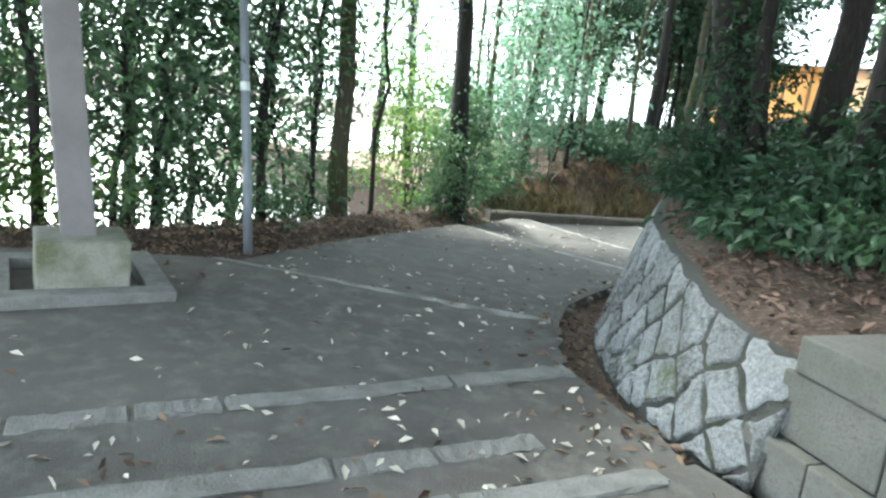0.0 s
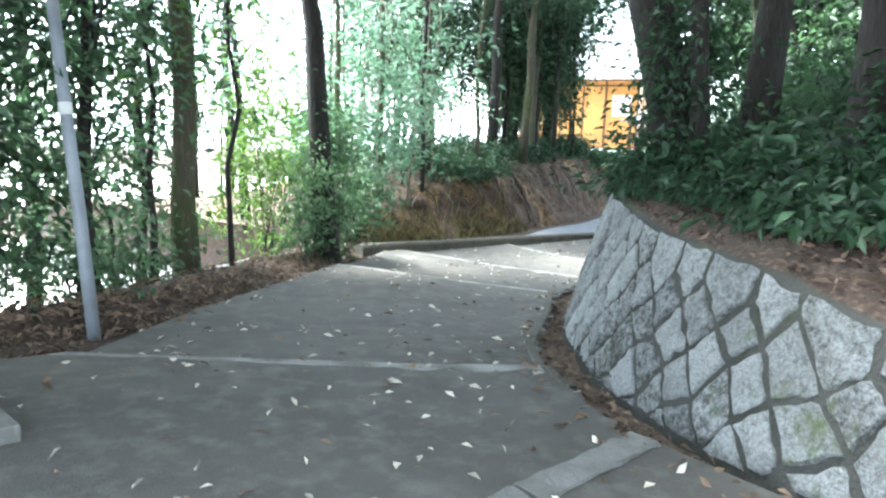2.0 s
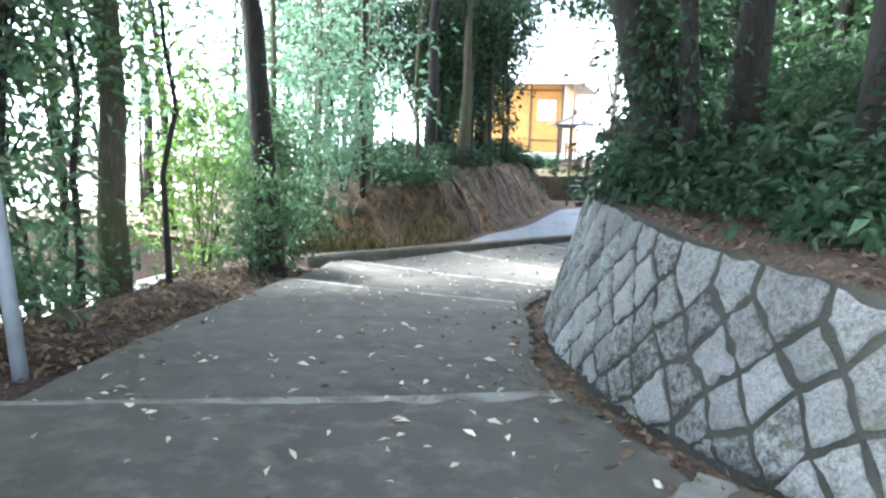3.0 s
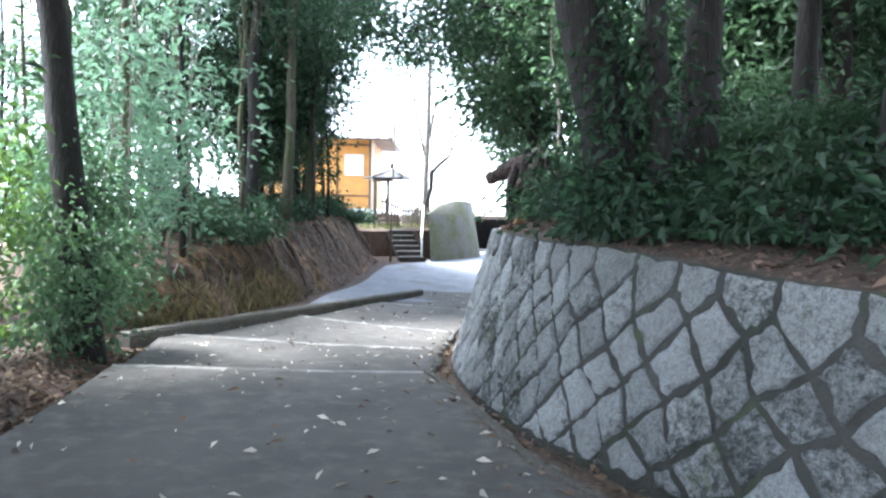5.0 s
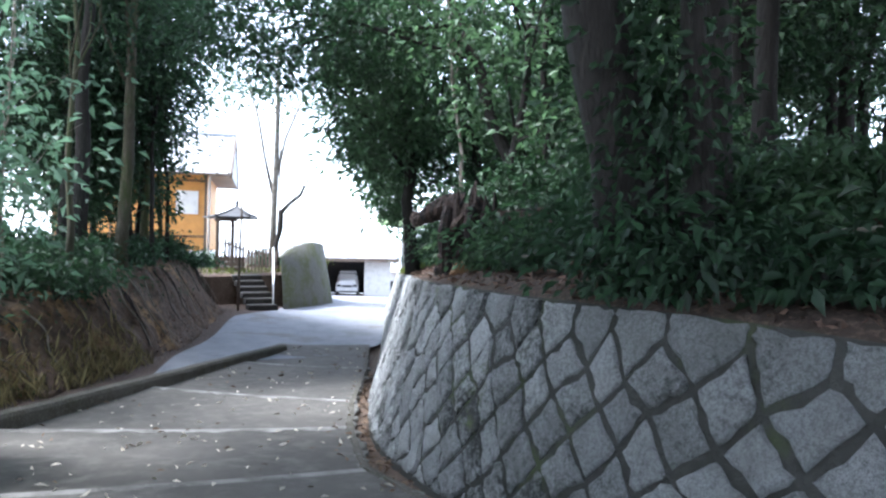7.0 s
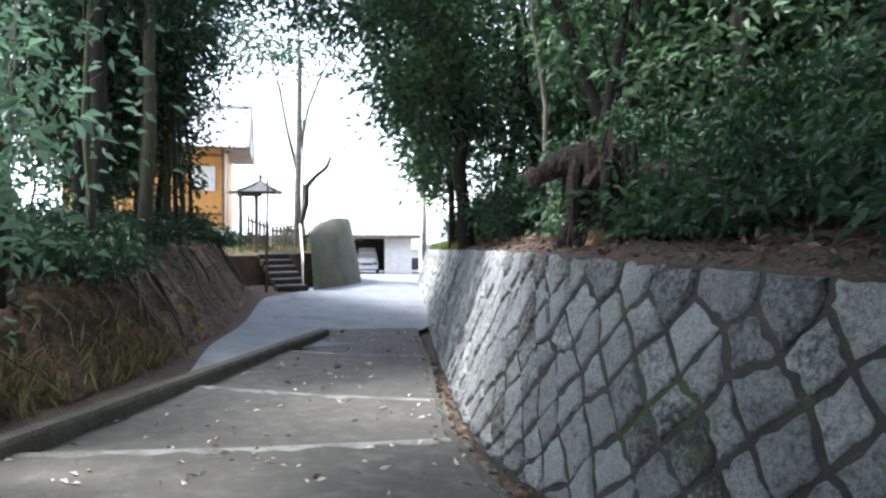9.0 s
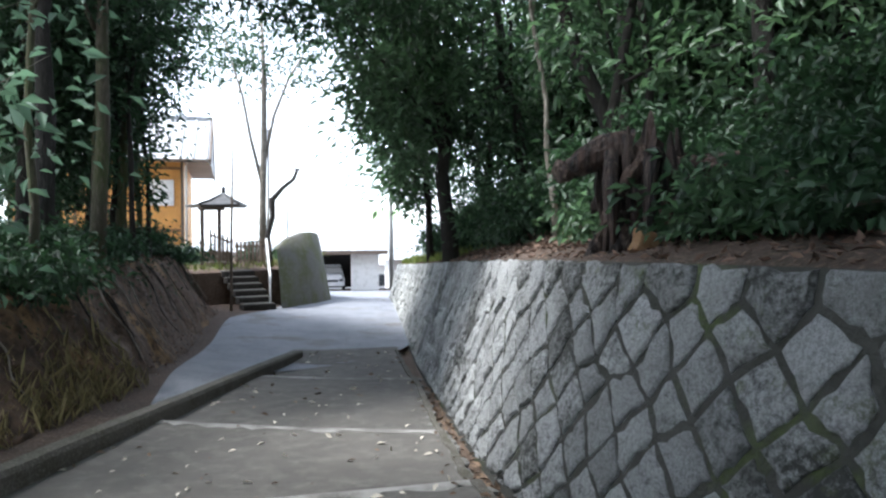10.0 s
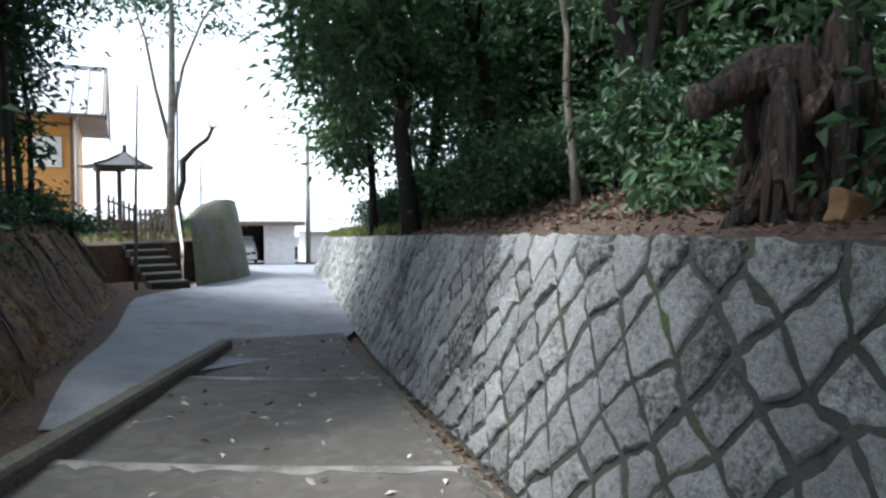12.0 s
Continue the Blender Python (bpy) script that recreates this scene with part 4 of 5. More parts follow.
# arm with a knob, and the rotted strands hanging under it
limb("arm", ((-.02, 0, .66), (-.22, .02, .78), (-.42, .02, .74), (-.62, .03, .64)), (.2, .17, .12, .08), mat="stump")
bm = bmesh.new()
bmesh.ops.create_icosphere(bm, subdivisions=3, radius=.085)
for w in bm.verts:
    w.co = Vector((w.co.x * .9, w.co.y, w.co.z * 1.05)) * (1 + .5 * noise.noise(w.co * 9))
part("knob", bm, M["stumpred"], stump, "grey knotty end of the arm").matrix_basis = pose(-.66, .02, .64)
for k in range(22):
    x, y = q.uniform(-.42, -.05), q.uniform(-.3, .15)
    z0 = q.uniform(.45, .8)
    low = q.uniform(.0, .45)
    x1 = x + q.uniform(-.1, .14) * (1 if x > -.3 else .2)
    limb("hanging_strand", ((x + .05, y * .4, z0), (x, y * .8, (z0 + low) / 2 + q.uniform(-.06, .1)), (x1, y, low)), (.05, q.uniform(.025, .06), .012), sides=7)
for k in range(12):  # splinters standing round the hollow
    a = q.uniform(0, 6.3)
    d = Vector((math.cos(a), math.sin(a), 0))
    limb("splinter", (d * .26 + Vector((0, 0, .45)), d * q.uniform(.2, .3) + Vector((-.03, 0, .7)), d * q.uniform(.12, .3) + Vector((-.05, 0, q.uniform(.75, 1.05)))), (.06, .045, .01), sides=7)
# roots to the wall top and down the slope
for a, ln, z0, rr in ((3.35, .42, .2, .06), (4.05, .48, .2, .06), (4.7, .55, .3, .08), (5.2, .62, .3, .075), (5.75, .8, .4, .09), (2.75, .42, .25, .07), (1.9, .7, .3, .08), (.9, .8, .35, .09)):
    d = Vector((math.cos(a), math.sin(a), 0))
    w = Vector((-d.y, d.x, 0)) * q.uniform(-.12, .12)
    fall = -.02 if a > 3 else .12
    limb("root", (d * .2 + Vector((0, 0, z0)), d * .38 + w + Vector((0, 0, z0 * .5)), d * (ln * .8) + w * 2 + Vector((0, 0, .05 + fall)), d * ln + w * 2.4 + Vector((0, 0, fall - .1))), (rr * 1.25, rr, rr * .75, rr * .4))
for k in range(30):  # tangle of torn roots and rotten wood round the base
    a = q.uniform(2.4, 6.6)
    d = Vector((math.cos(a), math.sin(a), 0))
    w = Vector((-d.y, d.x, 0)) * q.uniform(-.35, .35)
    r1 = q.uniform(.3, .46) * (.85 if a < 4.2 else 1.1)
    h1 = q.uniform(.1, .75)
    limb("torn_root", (d * .16 + Vector((0, 0, h1)), d * (r1 * .8) + w * .5 + Vector((0, 0, h1 * q.uniform(.6, 1.15))), d * r1 + w + Vector((0, 0, max(.0, h1 * q.uniform(.0, .6))))),
         (q.uniform(.06, .1), q.uniform(.04, .075), q.uniform(.01, .03)), mat="stumpred" if k % 4 == 0 else "stump", sides=9)
# broken limbs thrown out behind
limb("broken_limb", ((.12, -.05, .64), (.5, -.1, .6), (.9, -.2, .5), (1.3, -.3, .42)), (.12, .13, .11, .07), "reddish broken limb", "stumpred")
limb("broken_limb", ((.15, -.12, .46), (.38, -.24, .34), (.62, -.34, .2)), (.075, .08, .05))
limb("broken_limb", ((.1, .1, .55), (.5, .15, .7), (.95, .25, .78)), (.1, .08, .05))
for x, y, z, sx, sy, sz, rz in ((-.2, -.42, .1, .17, .09, .15, 12), (-.06, -.48, .17, .15, .06, .06, 35), (-.1, -.44, .04, .2, .1, .06, -20)):
    bm = a_box((sx, sy, sz), (0, 0, 0), .025)
    bmesh.ops.subdivide_edges(bm, edges=bm.edges[:], cuts=2, use_grid_fill=True)
    for w in bm.verts:
        w.co *= 1 + .7 * noise.noise(w.co * 6 + Vector((x * 9, 0, 0)))
    part("split_wood", bm, M["cutwood"], stump, "orange-brown broken wood").matrix_basis = pose(x, y, z, 0, 20, rz)
log = thing("fallen_log", pose(1.15, 3.9, 1.98, 8, 6, -28), "rotten brown log lying behind the stump", "log")
v, f = tube([(-.7, 0, 0), (-.2, .03, .04), (.4, 0, .02), (1.0, .05, .05)], [.1, .13, .14, .12], 10, .15, q)
put("log_body", mesh_of("log_body", v, f, M["stump"]), log)

# ---- lamp pole, monument ----
pole = thing("lamp_pole", pose(-2.1, -2.93, .45), "slim grey painted steel lamp pole, leaning", "lamp pole")
v, f = tube([(.05, -.01, -.3), (-.19, .02, 1), (-.35, .03, 1.85), (-.95, .1, 5.2)], [.055, .053, .05, .045], 14)
put("post", mesh_of("post", v, f, M["steel"], True), pole)
v, f = tube([(-.34, .03, 1.8), (-.359, .031, 1.9)], [.055, .055], 14)
put("band", mesh_of("band", v, f, M["white"], True), pole, "pale band")

mon = thing("stone_monument", pose(-.62, -4.93, .58, -2, 0, -4), "square grey stone post on a block within a low stone border", "monument")
part("pedestal", a_box((.62, .66, .5), (.02, .02, .25), .02), M["mosspost"], mon, "mossy pedestal block")
part("post", a_box((.25, .25, 3.6), (-.16, -.14, 2.25), .012, Matrix.Rotation(radians(4.5), 4, "X") @ Matrix.Rotation(radians(-3.5), 4, "Y")), M["postgrey"], mon)
for sx, sy, px_, py_ in ((.2, 1.34, .42, 0), (.2, 1.34, -.72, 0), (.94, .2, -.15, .57), (.94, .2, -.15, -.57)):
    part("border_stone", a_box((sx, sy, .16), (px_, py_, .06), .012), M["kerbstone"], mon)

# ---- ashlar stair wall ----
aw = thing("wall_stair", pose(3.98, -2.52, .36, 0, 0, -19), "smooth cut-stone side wall of the stairs with a pale coping", "stone wall", kind="structure")
q = random.Random(9)
for j, (z0, z1) in enumerate(((.0, .3), (.31, .645), (.655, .985))):
    x = (-.26, -.15, -.05)[j]
    for k in range(5):
        ln = (.42 if j == 1 else .6) if k == 0 else q.uniform(.55, .8)
        part("block", a_box((ln - .012, .4, z1 - z0), (x + ln / 2, (.04, .12, .2)[j] + q.uniform(-.004, .004), (z0 + z1) / 2), .012), M["ashlar"], aw)
        x += ln
for k in range(4):
    part("coping", a_box((.84, .52, .185), (.44 + .85 * k, .25, 1.085), .014), M["ashlar"], aw)
part("backing", a_box((3.5, .5, 1.1), (1.4, .5, .35)), M["mortar"], aw)

# ---- far: stairs, shelter, round wall, house, garage ----
st = thing("log_stairs", pose(-5.35, 17.75, .02, 0, 0, 32), "narrow steps of dark logs and earth", "stairs", kind="structure")
for k in range(6):
    part("step", a_box((.92, .34, .17), (.58, .17 + .3 * k, .085 + .17 * k), .03), M["bark"], st, "dark log riser")
    part("tread", a_box((.88, .2, .02), (.58, .26 + .3 * k, .182 + .17 * k), .004), M["kerbstone"], st)

rw = thing("round_wall", Matrix(), "rounded mossy concrete retaining wall", "retaining wall", kind="structure")
verts, faces = [], []
arc = spline(((-4.38, 18.7), (-4.02, 19.5), (-3.52, 20.7), (-3.3, 22.2), (-3.45, 24), (-4.1, 27), (-5.0, 31)), .3)
at_ = np.gradient(arc, axis=0)
at_ /= np.linalg.norm(at_, axis=1, keepdims=True)
for k, p in enumerate(arc):
    nrm = np.array([-at_[k][1], at_[k][0]])
    z0 = land(*p) - .1
    h = np.interp(p[1], (18.7, 19.6, 21, 24, 31), (1.75, 2.05, 2.3, 2.3, 2.0))
    for d, zz in ((0, 0), (.2, .5), (.43, 1), (.72, 1.0), (1.1, .82)):
        d *= .35 + .65 * min(1, k / 5)
        verts.append((p[0] + nrm[0] * d, p[1] + nrm[1] * d, z0 + h * zz))
for k in range(len(arc) - 1):
    for j in range(4):
        faces.append((k * 5 + j, (k + 1) * 5 + j, (k + 1) * 5 + j + 1, k * 5 + j + 1))
put("wall_body", mesh_of("wall_body", verts, faces, M["mosswall"], True), rw)

sh = thing("gate_shelter", pose(-6.2, 19.9, 1.1), "small dark hipped gate roof with finial and pale awning", "gate shelter")
for sx in (-.13, -.62):
    part("post", a_box((.1, .1, 1.95), (sx, 0, .87), .01), M["wood"], sh)
bm = bmesh.new()
rings = [[bm.verts.new((x * c, y * c, z)) for x, y in ((-.56, -.56), (.56, -.56), (.56, .56), (-.56, .56))] for c, z in ((.97, 1.8), (1, 1.85), (.6, 1.96), (.28, 2.08), (.1, 2.2))]
for a, c in zip(rings, rings[1:]):
    for i in range(4):
        bm.faces.new((a[i], a[(i + 1) % 4], c[(i + 1) % 4], c[i]))
bm.faces.new(rings[0][::-1]), bm.faces.new(rings[-1])
part("roof", bm, M["tiledark"], sh)
for sx, sy in ((-1, -1), (1, -1), (1, 1), (-1, 1)):
    v, f = tube([(sx * .57, sy * .57, 1.87), (sx * .34, sy * .34, 1.98), (sx * .16, sy * .16, 2.1), (0, 0, 2.22)], [.03, .03, .03, .025], 6)
    put("hip_ridge", mesh_of("hip_ridge", v, f, M["tiledark"], True), sh)
v, f = tube([(0, 0, 2.2), (0, 0, 2.3), (0, 0, 2.34), (0, 0, 2.42)], [.06, .05, .065, .015], 8)
put("finial", mesh_of("finial", v, f, M["tiledark"], True), sh)
part("awning", a_box((.8, 1.0, .035), (-.72, .5, 1.9), .008, Matrix.Rotation(radians(-9), 4, "Y")), M["tilepale"], sh, "pale sheet awning")
part("beam", a_box((.75, .08, .1), (-.35, 0, 1.76), .008), M["wood"], sh)

tp = thing("thin_pole", pose(-5.53, 17.6, .0), "thin dark bare pole beside the stairs", "pole")
v, f = tube([(0, 0, -.2), (.03, 0, 2.2), (.1, 0, 4.6)], [.04, .035, .02], 8)
put("pole_stem", mesh_of("pole_stem", v, f, M["wood"], True), tp)

hs = thing("house", pose(-12.8, 29.1, 1.44, 0, 0, 12), "orange timber house with a grey roof", "house")
part("wall", a_box((6, 6, 3.7), (0, 0, 1.85), .02), M["orange"], hs)
part("wall_base", a_box((6.1, 6.1, .5), (0, 0, .1), .02), M["white"], hs)
bm = bmesh.new()
vs = [bm.verts.new(c) for c in ((-4, -3.9, 3.6), (4, -3.9, 3.6), (4, 3.9, 3.6), (-4, 3.9, 3.6), (-4, 0, 5.8), (4, 0, 5.8))]
for c in ((0, 1, 5, 4), (1, 2, 5), (2, 3, 4, 5), (3, 0, 4), (3, 2, 1, 0)):
    bm.faces.new([vs[i] for i in c])
part("roof", bm, M["tilepale"], hs)
part("window", a_box((.9, .08, 1.0), (2.2, -3.03, 2.4), .01), M["white"], hs, "pale window")
for x in (-2.95, -1.9, -.8, .3, 1.4, 2.95):
    part("batten", a_box((.11, .06, 3.3), (x, -3.02, 1.95), .006), M["wood"] if x == 2.95 else M["cutwood"], hs)
for z in (.95, 3.35):
    part("rail", a_box((6, .07, .1), (0, -3.01, z), .006), M["cutwood"], hs)
part("door", a_box((.95, .05, 2.0), (.85, -3.03, 1.45), .008), M["orange"], hs, "plain orange board door")
part("eaves_gutter", a_box((8, .12, .1), (0, -3.95, 3.56), .02), M["wood"], hs)
v, f = tube([(3.1, -3.15, .2), (3.1, -3.15, 3.4), (3.2, -3.85, 3.55)], [.045] * 3, 8)
put("downpipe", mesh_of("downpipe", v, f, M["white"], True), hs, "white downpipe")
tilt = math.atan2(2.2, 3.9)
for k in range(17):
    part("roof_rib", a_box((.06, 4.4, .06), (-3.9 + .487 * k, -1.95, 4.74), .01, Matrix.Rotation(tilt, 4, "X")), M["tilepale"], hs)
for sx in (-4.02, 4.02):
    for sy in (-1, 1):
        part("barge_board", a_box((.07, 4.5, .24), (sx, sy * 1.95, 4.64), .01, Matrix.Rotation(-sy * tilt, 4, "X")), M["wood"], hs)
part("ridge_cap", a_box((8.1, .3, .16), (0, 0, 5.84), .04), M["tile"], hs)

ga = thing("garage", pose(-3.75, 41.5, -1.05, 0, 0, 4), "low white-walled garage with a dark open bay", "garage")
# back and side walls coloured near-black: the bay's shade is painted on
part("back_wall", a_box((6, .15, 2.3), (-1, 4, 1.15)), M["dark"], ga)
part("side_wall", a_box((.15, 4, 2.3), (-4, 2, 1.15)), M["dark"], ga)
part("front_wall", a_box((1.6, 4.0, 2.35), (1.2, 2, 1.17), .02), M["white"], ga)
part("roof", a_box((7, 5.4, .14), (-1, 1.8, 2.85), .02, Matrix.Rotation(radians(9), 4, "X")), M["tilepale"], ga)
for k in range(14):
    part("roof_rib", a_box((.07, 5.4, .06), (-4.3 + .5 * k, 1.8, 2.94), .01, Matrix.Rotation(radians(9), 4, "X")), M["tilepale"], ga)
part("fascia", a_box((7, .1, .22), (-1, -.85, 2.36), .01), M["wood"], ga)
part("door_post", a_box((.12, .12, 2.3), (.36, -.1, 1.15), .01), M["white"], ga)
# ---- near the far stairs ----
q = random.Random(21)
rail = thing("handrail", Matrix(), "white metal handrail beside the log steps", "handrail")
for a, c in (((-4.66, 18.45, .0), (-4.66, 18.45, .95)), ((-5.0, 20.0, .9), (-5.0, 20.0, 1.95))):
    v, f = tube([a, c], [.022, .022], 8)
    put("rail_post", mesh_of("rail_post", v, f, M["white"], True), rail)
v, f = tube([(-4.64, 18.3, .75), (-4.66, 18.45, .95), (-5.0, 20.0, 1.95), (-5.03, 20.12, 1.9)], [.035] * 4, 10)
put("grip", mesh_of("grip", v, f, M["white"], True), rail)

side_fence = thing("wood_fence", pose(-6.75, 20.6, 1.15, 0, 0, 8), "low weathered wooden fence beside the upper steps", "fence")
for k in range(6):
    part("slat", a_box((.06, .03, .8), (.12 * k, 0, .72 - .05 * k), .004), M["wood"], side_fence)
for zz in (.5, .95):
    part("crossbar", a_box((.75, .04, .06), (.3, .03, zz - .12), .004, Matrix.Rotation(radians(22), 4, "Y")), M["wood"], side_fence)
fence = thing("wood_fence", pose(-6.1, 21.2, 1.05, 0, 0, -12), "low weathered wooden fence of upright slats", "fence")
for k in range(9):
    part("slat", a_box((.07, .03, .85), (.13 * k, 0, .42), .004), M["wood"], fence)
for zz in (.25, .7):
    part("crossbar", a_box((1.2, .04, .06), (.52, .03, zz), .004), M["wood"], fence)

tsh = ((-6.0, 23.2, .45), (-5.0, 23.0, .3), (-7.6, 21.6, .4), (-8.3, 21.2, .45))
for k, (xx, yy, rr) in enumerate(tsh):
    bush(xx, yy, 1.1 + .04 * (yy - 19), (rr, rr, rr * .8), 40, 22, .1, "leaf_dark" if k == 0 else "leaf", 980 + k, "small rounded shrub on the terrace", lift=.2)
terrace = spline(((-9.4, 20.2), (-7.3, 19.0), (-6.2, 19.2), (-5.0, 19.9), (-4.35, 20.6), (-4.1, 22.5), (-4.4, 27), (-5.2, 32)), .3)
verts = [(p[0], p[1], 1.0 + .04 * (p[1] - 19)) for p in terrace] + [(p[0] - 9 - .4 * (p[1] - 19), p[1] + 1.5, 1.35) for p in terrace] + [(p[0], p[1], -.3) for p in terrace]
n = len(terrace)
faces = [(i, i + 1, n + i + 1, n + i) for i in range(n - 1)] + [(i + 1, i, 2 * n + i, 2 * n + i + 1) for i in range(n - 1)]
put("terrace", mesh_of("terrace", verts, faces, M["soil"]), label="raised brown earth yard before the house", category="terrace", kind="structure")
up = thing("upper_steps", pose(-6.75, 20.3, .95, 0, 0, 24), "short upper flight of pale log steps", "stairs", kind="structure")
for k in range(4):
    part("step", a_box((.9, .3, .16), (.4, .2 + .28 * k, .08 + .16 * k), .025), M["wood"], up)
    part("tread", a_box((.86, .18, .02), (.4, .25 + .28 * k, .172 + .16 * k), .004), M["nosing"], up)

pr = thing("pruned_tree", pose(-5.05, 21.2, 1.15), "bare pruned tree bent sideways over the wall", "tree")
v, f = joined([tube([(0, 0, -.2), (-.1, 0, .9), (.05, 0, 1.5), (.05, 0, 2.05), (.35, .05, 2.4), (.7, .1, 2.7), (.85, .1, 3.05)], [.09, .085, .08, .1, .07, .06, .045], 9, .1, q),
               tube([(.8, .1, 2.9), (.7, .1, 3.2), (.68, .1, 3.4)], [.03, .02, .01], 5), tube([(.8, .1, 2.95), (1.0, .1, 3.1)], [.03, .02], 5)])
put("trunk", mesh_of("trunk", v, f, M["bark"], True), pr)
v, f = tube([(.5, .1, 2.45), (.5, .1, 1.2), (.48, .1, .4)], [.012, .03, .012], 6)
put("hanging_pole", mesh_of("hanging_pole", v, f, M["steel"], True), pr)

tall = thing("tall_tree", pose(-5.5, 22.3, 1.1), "tall pale-barked tree with several upright limbs", "tree")
v, f = joined([tube([(0, 0, -.2), (.02, 0, 2), (.08, 0, 4), (.1, 0, 6.3), (.0, .1, 9)], [.14, .12, .1, .08, .03], 9, .08, q),
               tube([(.03, 0, 2.6), (-.35, 0, 4.2), (-.6, 0, 5.6), (-1.2, .2, 7.5)], [.07, .055, .045, .02], 7),
               tube([(.05, 0, 3.2), (.4, 0, 4.9), (.9, .1, 6.2), (1.6, .2, 7.4)], [.06, .05, .04, .02], 7),
               tube([(.14, 0, .1), (.2, .05, 2), (.22, .05, 4.5)], [.04, .035, .03], 6)])
put("trunk", mesh_of("trunk", v, f, M["bark_pale"], True), tall)
g = np.random.default_rng(31)
pts, dirs, sizes = spray(g, (.1, .1, 7.1), (2.6, 2.0, 1.6), 74, 24, .19, .34)
put("crown", leaf_mesh("crown", pts, dirs, sizes, M["leaf_dark"], g), tall)

up_ = thing("utility_pole", pose(-.95, 43.2, -1.3), "pale concrete utility pole with a crossarm", "utility pole")
v, f = tube([(0, 0, -.3), (0, 0, 8)], [.16, .11], 12)
put("pole_stem", mesh_of("pole_stem", v, f, M["kerbstone"], True), up_)
part("crossarm", a_box((1.4, .08, .08), (0, -.12, 6.9), .01), M["steel"], up_)

# car in the garage
car = thing("car", pose(-4.6, 42.0, -1.05, 0, 0, 4), "small white car parked in the garage", "car")
bm = bmesh.new()
prof = ((-.72, .3), (.72, .3), (.74, .75), (.7, .95), (.58, 1.45), (.5, 1.55), (-.5, 1.55), (-.58, 1.45), (-.7, .95), (-.74, .75))
ring = [[bm.verts.new((x * s, y, z if z < .9 else z * hz)) for x, z in prof] for y, s, hz in ((-.15, .94, .62), (.05, 1, .66), (.75, 1, .72), (1.25, 1, 1), (3.1, .98, 1))]
for a, c in zip(ring, ring[1:]):
    for i in range(len(prof)):
        j = (i + 1) % len(prof)
        bm.faces.new((a[i], a[j], c[j], c[i]))
bm.faces.new(ring[0]), bm.faces.new(ring[-1][::-1])
part("body", bm, M["carpaint"], car, smooth=False)
part("windscreen", a_box((1.14, .03, .56), (0, .96, 1.22), .01, Matrix.Rotation(radians(-38), 4, "X")), M["glass"], car, "dark windscreen")
part("grille", a_box((.7, .03, .14), (0, -.17, .62), .01), M["glass"], car)
part("number_plate", a_box((.33, .02, .16), (0, -.175, .42), .004), M["white"], car)
for sx in (-1, 1):
    part("headlight", a_box((.24, .05, .16), (sx * .52, -.14, .66), .02), M["glass"], car)
    for y in (.5, 2.5):
        v, f = tube([(sx * .6, y, .28), (sx * .76, y, .28)], [.28, .28], 16)
        wheel = put("wheel", mesh_of("wheel", v, f, M["tyre"], True), car)
        v, f = tube([(sx * .75, y, .28), (sx * .775, y, .28)], [.17, .15], 12)
        put("rim", mesh_of("rim", v, f, M["steel"], True), wheel)

# far roofs, hedge and ridge
for x, y, w, z, turn in ((-6, 66, 14, -3.2, 8), (10, 74, 12, -3.0, -10), (1.5, 52, 5, -2.4, 5), (-24, 80, 16, -2.8, 12)):
    h = thing("far_house", pose(x, y, z, 0, 0, turn), "far house with pale walls and a light tiled roof", "house", "far houses")
    part("wall", a_box((w, 7, 3.2), (0, 0, 1.6), .02), M["white"], h)
    bm = bmesh.new()
    vs = [bm.verts.new(c) for c in ((-w / 2 - .6, -4.2, 3.1), (w / 2 + .6, -4.2, 3.1), (w / 2 + .6, 4.2, 3.1), (-w / 2 - .6, 4.2, 3.1), (-w / 2 - .2, 0, 5.4), (w / 2 + .2, 0, 5.4))]
    for c in ((0, 1, 5, 4), (1, 2, 5), (2, 3, 4, 5), (3, 0, 4), (3, 2, 1, 0)):
        bm.faces.new([vs[i] for i in c])
    part("roof", bm, M["tilepale"], h)
    for k in range(int(w / 3)):
        part("window", a_box((1.4, .06, 1.1), (-w / 2 + 1.6 + 3 * k, -3.52, 1.7), .01), M["glass"], h)
# ridge mesh; its haze comes only from the pale material
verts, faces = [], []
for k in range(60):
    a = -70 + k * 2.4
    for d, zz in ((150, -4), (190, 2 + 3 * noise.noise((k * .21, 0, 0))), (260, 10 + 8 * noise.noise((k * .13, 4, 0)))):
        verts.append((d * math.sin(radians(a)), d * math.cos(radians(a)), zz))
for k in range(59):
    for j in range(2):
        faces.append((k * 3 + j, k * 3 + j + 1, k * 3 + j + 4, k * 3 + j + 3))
put("backdrop", mesh_of("backdrop", verts, faces, M["ridge"], True), label="far hills with haze painted into their pale colour", category="hills", kind="structure")

put("far_field", mesh_of("far_field", [(-8, 118, 6.4), (1.5, 118, 6.0), (1.8, 126, 8.2), (-7, 126, 8.4)], [(0, 1, 2, 3)], M["ricefield"]),
    label="bright green field far off below the hills", category="field", kind="structure")

